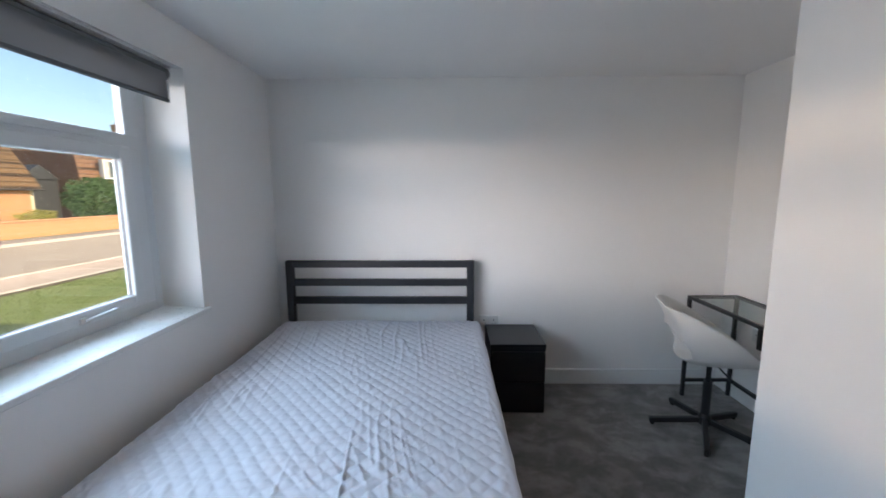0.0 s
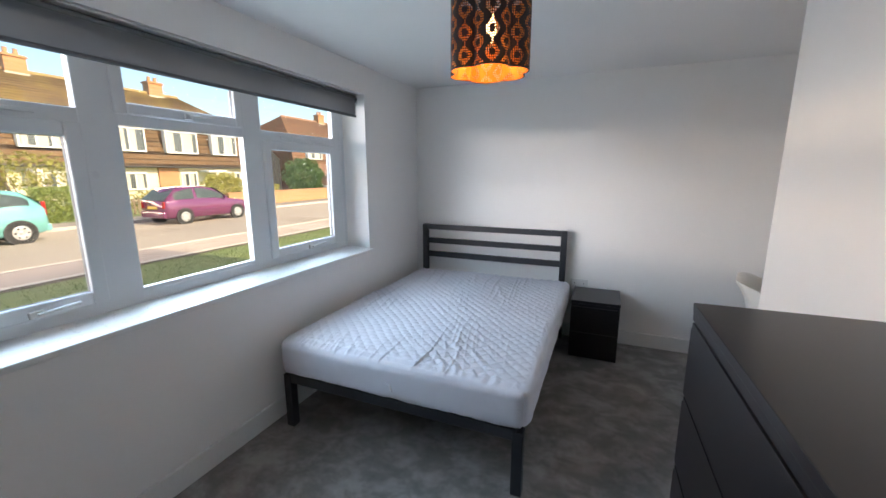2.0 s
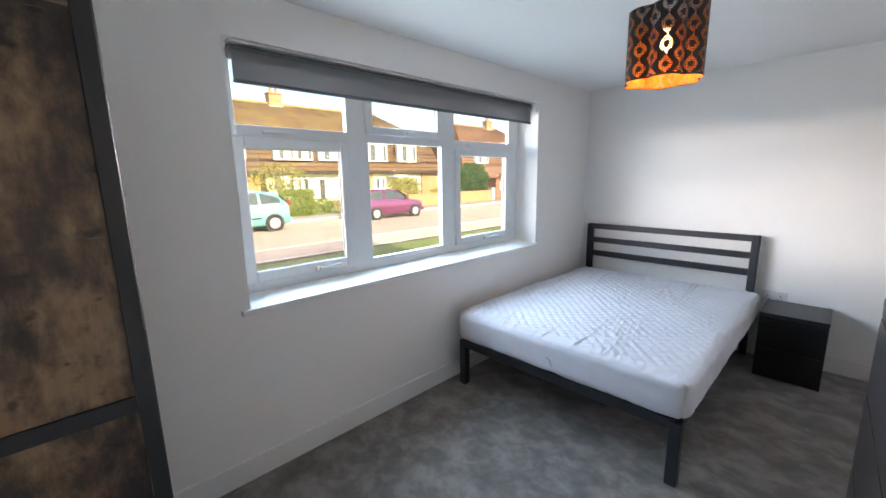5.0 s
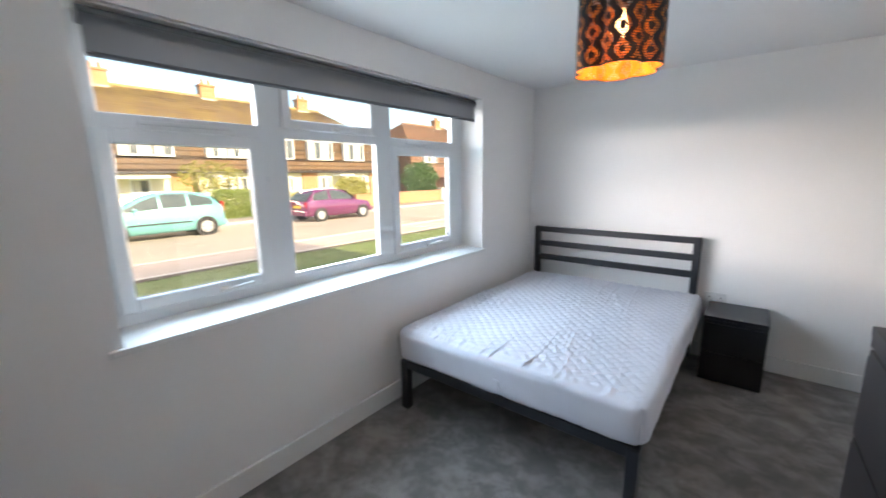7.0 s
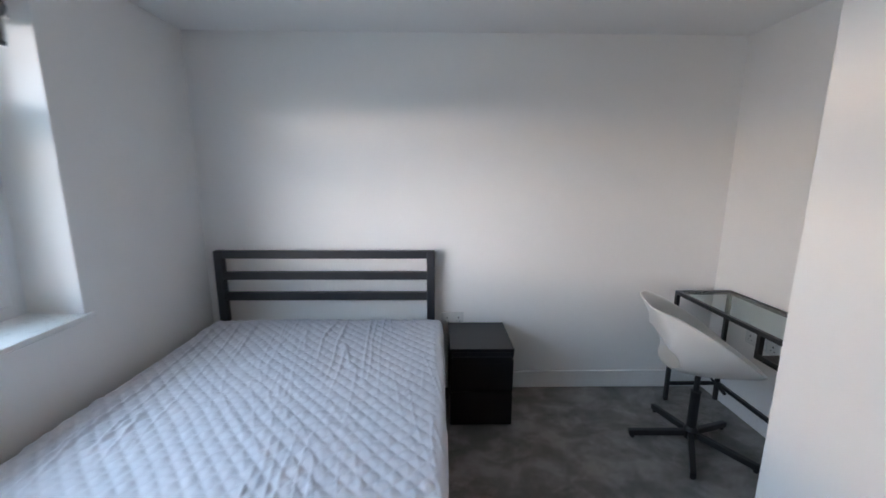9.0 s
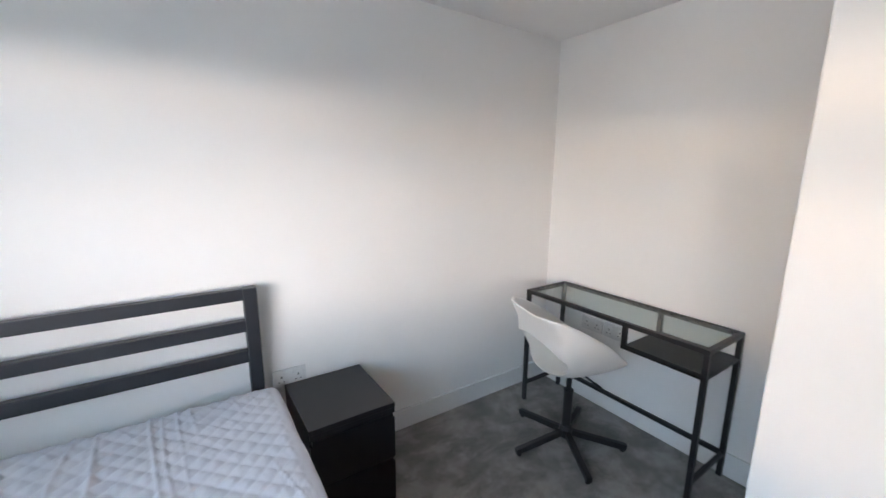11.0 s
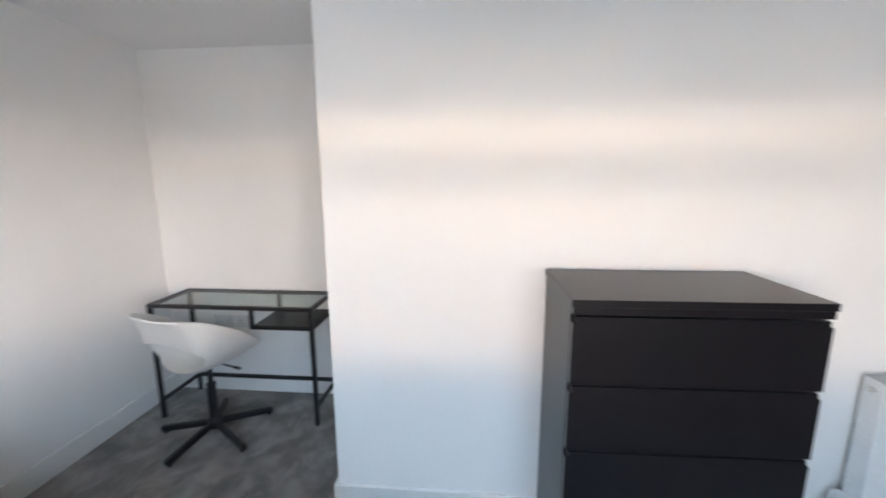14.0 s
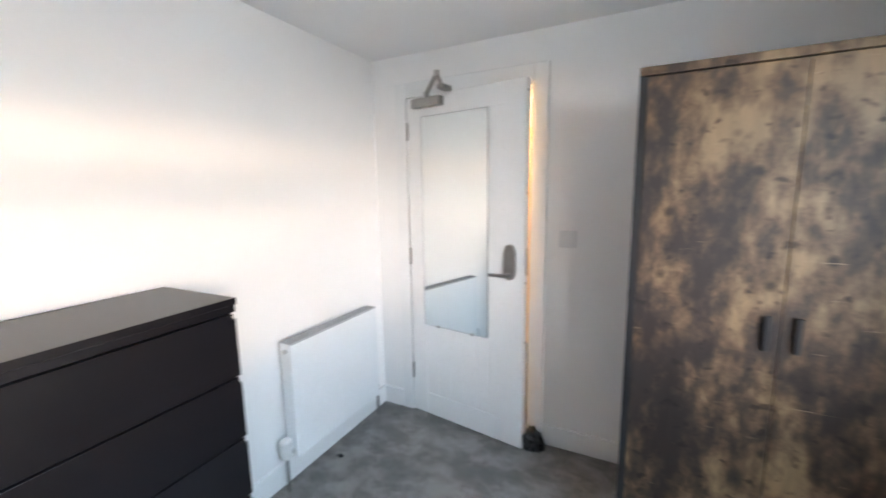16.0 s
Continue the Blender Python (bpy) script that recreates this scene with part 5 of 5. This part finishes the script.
for k in range(14):
    y = 9.6 + k * 0.2
    part("picket", box(-18.72, -18.70, y, y + 0.09, Z0 + 0.05, 0.35, 0.004), TWIG, fence)
for z in (-0.1, 0.18):
    part("rail", box(-18.76, -18.72, 9.5, 12.4, z, z + 0.06, 0.004), TWIG, fence)
rnd = random.Random(11)
gv, gf = [], []
for _ in range(16000):
    x, y = rnd.uniform(-8.05, -3.5), rnd.uniform(-1.5, 16)
    a, hgt = rnd.uniform(0, 6.28), rnd.uniform(0.02, 0.055)
    k = len(gv)
    gv += [(x - 0.006 * math.cos(a), y - 0.006 * math.sin(a), Z0), (x + 0.006 * math.cos(a), y + 0.006 * math.sin(a), Z0), (x + 0.02 * math.sin(a), y - 0.02 * math.cos(a), Z0 + hgt)]
    gf.append((k, k + 1, k + 2))
gm = bpy.data.meshes.new("grass_blades")
gm.from_pydata(gv, [], gf)
gm.materials.append(GRASS)
tagged(new("grass_blades", gm), "short green blades of the lawn", "grass", "", "stuff")


# ---------- cars ----------
def car(name, side_x, y_rear, length, width, stations, wheels, wheel_r, paint_mat, label, glass_spans, rear_glass, front_glass, forward, lamps):
    """stations: (along 0..1, half-width share, underside, belt, roof, roof half-width share) from rear to front.
    side_x: the near side; forward: +1 or -1 along y."""
    zr = Z0 - 0.10
    cx = side_x - width / 2
    t = thing(name, (cx, y_rear + forward * length / 2, zr), label, "car", "parked cars")
    W = width / 2

    def P(s, hx, z):
        return Vector((cx + hx, y_rear + forward * s * length, zr + z))

    def at(s):
        for a, b in zip(stations, stations[1:]):
            if a[0] <= s <= b[0]:
                k = (s - a[0]) / (b[0] - a[0])
                return [p + (q - p) * k for p, q in zip(a, b)]
        return list(stations[-1])

    bm = bmesh.new()
    rings = []
    n = 44
    for i in range(n + 1):
        s = i / n
        _, hw, zu, zb, zt, rw = at(s)
        w = W * hw
        half = [(w * 0.80, zu), (w * 0.965, zu + 0.07), (w * 1.0, zu + (zb - zu) * 0.55), (w * 0.975, zb - 0.02), (w * 0.955, zb + 0.015)]
        if zt - zb > 0.06:
            half += [(w * (0.955 + (rw - 0.955) * 0.5), zb + (zt - zb) * 0.5), (w * rw, zt - 0.06), (w * (rw - 0.08), zt - 0.012), (0, zt)]
        else:
            half += [(w * 0.9, zb + 0.025), (w * 0.75, zb + 0.03), (w * 0.5, zb + 0.035), (0, zb + 0.04)]
        ring = [bm.verts.new(P(s, -h, z)) for h, z in half] + [bm.verts.new(P(s, h, z)) for h, z in half[-2::-1]]
        rings.append(ring)
    m = len(rings[0])
    for p, q in zip(rings, rings[1:]):
        for i in range(m - 1):
            bm.faces.new((p[i], p[i + 1], q[i + 1], q[i]))
        bm.faces.new((p[-1], p[0], q[0], q[-1]))
    bm.faces.new(rings[0])
    bm.faces.new(rings[-1][::-1])
    bmesh.ops.recalc_face_normals(bm, faces=bm.faces)
    body = part("body", bm, paint_mat, t, "", True)

    def sidewall(s, share, sx):
        _, hw, zu, zb, zt, rw = at(s)
        w = W * hw
        k = share
        if k <= 0.5:
            h = 0.955 + (rw - 0.955) * k
        else:
            h = 0.955 + (rw - 0.955) * k
        return P(s, sx * (w * h + 0.012), zb + (zt - zb) * k)

    for sx in (1, -1):
        for s0, s1, lo0, hi0, lo1, hi1 in glass_spans:
            g = bmesh.new()
            cols = 6
            lower = [g.verts.new(sidewall(s0 + (s1 - s0) * k / cols, lo0 + (lo1 - lo0) * k / cols, sx)) for k in range(cols + 1)]
            upper = [g.verts.new(sidewall(s0 + (s1 - s0) * k / cols, hi0 + (hi1 - hi0) * k / cols, sx)) for k in range(cols + 1)]
            for k in range(cols):
                g.faces.new((lower[k], lower[k + 1], upper[k + 1], upper[k]))
            bmesh.ops.solidify(g, geom=g.faces[:], thickness=0.008)
            bmesh.ops.recalc_face_normals(g, faces=g.faces)
            part("side_window", g, CARGLASS, body, "dark side window")
    for (sa, za), (sb, zb2), lab in ((*rear_glass, "rear_window"), (*front_glass, "windscreen")):
        g = bmesh.new()
        wa, wb = W * 0.86, W * 0.74
        vs = [g.verts.new(P(sa, -wa, za)), g.verts.new(P(sa, wa, za)), g.verts.new(P(sb, wb, zb2)), g.verts.new(P(sb, -wb, zb2))]
        g.faces.new(vs)
        bmesh.ops.solidify(g, geom=g.faces[:], thickness=0.01)
        part(lab, g, CARGLASS, body, "dark glass")
    for s in wheels:
        for sx in (1, -1):
            c = P(s, sx * (W - 0.10), wheel_r)
            ax = Vector((sx, 0, 0))
            # a black disc on the body gives the shade of the wheel well
            arch = part("wheel_well_shade", rod(c + ax * 0.02, c + ax * 0.113, wheel_r + 0.055, 28), DARKTRIM, body, "black disc for the shaded wheel well")
            wh = part("wheel", rod(c - ax * 0.08, c + ax * 0.118, wheel_r, 28), TYRE, t, "black tyre")
            hubm = lathe([(wheel_r * 0.68, 0), (wheel_r * 0.66, 0.012), (wheel_r * 0.50, 0.018), (wheel_r * 0.2, 0.008), (wheel_r * 0.14, 0.02)], 20)
            hubm.transform(Matrix.Translation(c + ax * 0.112) @ ax.to_track_quat("Z", "Y").to_matrix().to_4x4())
            part("rim", hubm, ALLOY, wh, "silver wheel trim")
            # small raised black discs give the shade of the openings in the trim
            for k in range(6):
                a = 2 * math.pi * k / 6
                d = Vector((0, math.cos(a), math.sin(a)))
                part("spoke_gap_shade", rod(c + ax * 0.122 + d * wheel_r * 0.46, c + ax * 0.132 + d * wheel_r * 0.46, wheel_r * 0.085, 8), DARKTRIM, wh, "black disc for a shaded wheel opening")
    for s, hx, z0, z1, w, mat, nm in lamps:
        for sx in (1, -1):
            _, hw, *_r = at(min(max(s, 0.0), 1.0))
            c = P(s, sx * W * hw * hx, 0)
            part(nm, box(c.x - w, c.x + w, c.y - 0.05, c.y + 0.05, zr + z0, zr + z1, 0.012), mat, body)
    for sx in (1, -1):
        part("door_mirror", box(P(0.66, sx * (W + 0.05), 0).x - 0.06, P(0.66, sx * (W + 0.05), 0).x + 0.06, P(0.66, 0, 0).y - 0.05, P(0.66, 0, 0).y + 0.05, zr + stations[len(stations) // 2][3] + 0.02, zr + stations[len(stations) // 2][3] + 0.14, 0.02), paint_mat, body)
        part("side_moulding", box(P(0, sx * (W - 0.005), 0).x - 0.02, P(0, sx * (W - 0.005), 0).x + 0.02, min(P(0.28, 0, 0).y, P(0.72, 0, 0).y), max(P(0.28, 0, 0).y, P(0.72, 0, 0).y), zr + 0.50, zr + 0.545, 0.006), DARKTRIM if paint_mat is AQUA else paint_mat, body)
        part("door_handle", box(P(0.42, sx * (W - 0.012), 0).x - 0.02, P(0.42, sx * (W - 0.012), 0).x + 0.02, P(0.42, 0, 0).y - 0.07, P(0.42, 0, 0).y + 0.07, zr + stations[len(stations) // 2][3] - 0.14, zr + stations[len(stations) // 2][3] - 0.11, 0.008), paint_mat, body)
    py = P(-0.006, 0, 0).y
    part("number_plate", box(cx - 0.26, cx + 0.26, py - 0.015, py + 0.015, zr + 0.60, zr + 0.71, 0.004), YELLOWPLATE, body, "yellow rear number plate")
    for s, nm in ((0.0, "rear_bumper"), (1.0, "front_bumper")):
        y = P(s, 0, 0).y
        part(nm, box(cx - W * 0.86, cx + W * 0.86, y - 0.07, y + 0.07, zr + 0.27, zr + 0.50, 0.05), paint_mat, body)
    return t


car("small_hatchback", -14.45, 8.75, 3.70, 1.60,
    [(0.0, 0.84, 0.34, 0.86, 0.90, 0.8), (0.02, 0.93, 0.24, 0.88, 0.98, 0.8), (0.13, 1.0, 0.20, 0.90, 1.36, 0.74), (0.22, 1.0, 0.19, 0.90, 1.42, 0.74), (0.45, 1.0, 0.19, 0.89, 1.43, 0.74),
     (0.58, 1.0, 0.19, 0.88, 1.33, 0.76), (0.735, 1.0, 0.19, 0.86, 0.90, 0.9), (0.88, 0.97, 0.20, 0.79, 0.80, 0.9), (0.97, 0.88, 0.24, 0.70, 0.71, 0.9), (1.0, 0.78, 0.32, 0.60, 0.61, 0.9)],
    (0.185, 0.822), 0.285, PURPLE, "small purple hatchback parked across the road",
    [(0.10, 0.31, 0.12, 0.70, 0.12, 0.88), (0.345, 0.655, 0.12, 0.88, 0.12, 0.72)], ((-0.002, 0.93), (0.125, 1.33)), ((0.745, 0.92), (0.575, 1.36)), 1,
    [(0.012, 0.86, 0.62, 0.88, 0.07, REDLAMP, "tail_lamp"), (0.985, 0.72, 0.55, 0.68, 0.12, CLEARLAMP, "headlamp")])
car("family_hatchback", -14.40, 5.38, 4.08, 1.69,
    [(0.0, 0.84, 0.34, 0.92, 0.98, 0.8), (0.02, 0.93, 0.24, 0.96, 1.12, 0.8), (0.12, 1.0, 0.20, 0.98, 1.46, 0.74), (0.25, 1.0, 0.19, 0.97, 1.53, 0.74), (0.45, 1.0, 0.19, 0.95, 1.54, 0.74),
     (0.60, 1.0, 0.19, 0.92, 1.42, 0.76), (0.82, 1.0, 0.19, 0.90, 0.95, 0.9), (0.90, 0.97, 0.20, 0.82, 0.83, 0.9), (0.97, 0.88, 0.24, 0.70, 0.71, 0.9), (1.0, 0.78, 0.32, 0.58, 0.59, 0.9)],
    (0.165, 0.802), 0.305, AQUA, "pale aqua family hatchback parked across the road",
    [(0.09, 0.27, 0.18, 0.62, 0.12, 0.88), (0.295, 0.475, 0.12, 0.88, 0.12, 0.88), (0.495, 0.74, 0.12, 0.88, 0.12, 0.55)], ((-0.002, 1.02), (0.115, 1.42)), ((0.83, 0.96), (0.59, 1.45)), -1,
    [(0.012, 0.88, 0.75, 1.15, 0.06, REDLAMP, "tail_lamp"), (0.97, 0.74, 0.55, 0.74, 0.12, CLEARLAMP, "headlamp")])
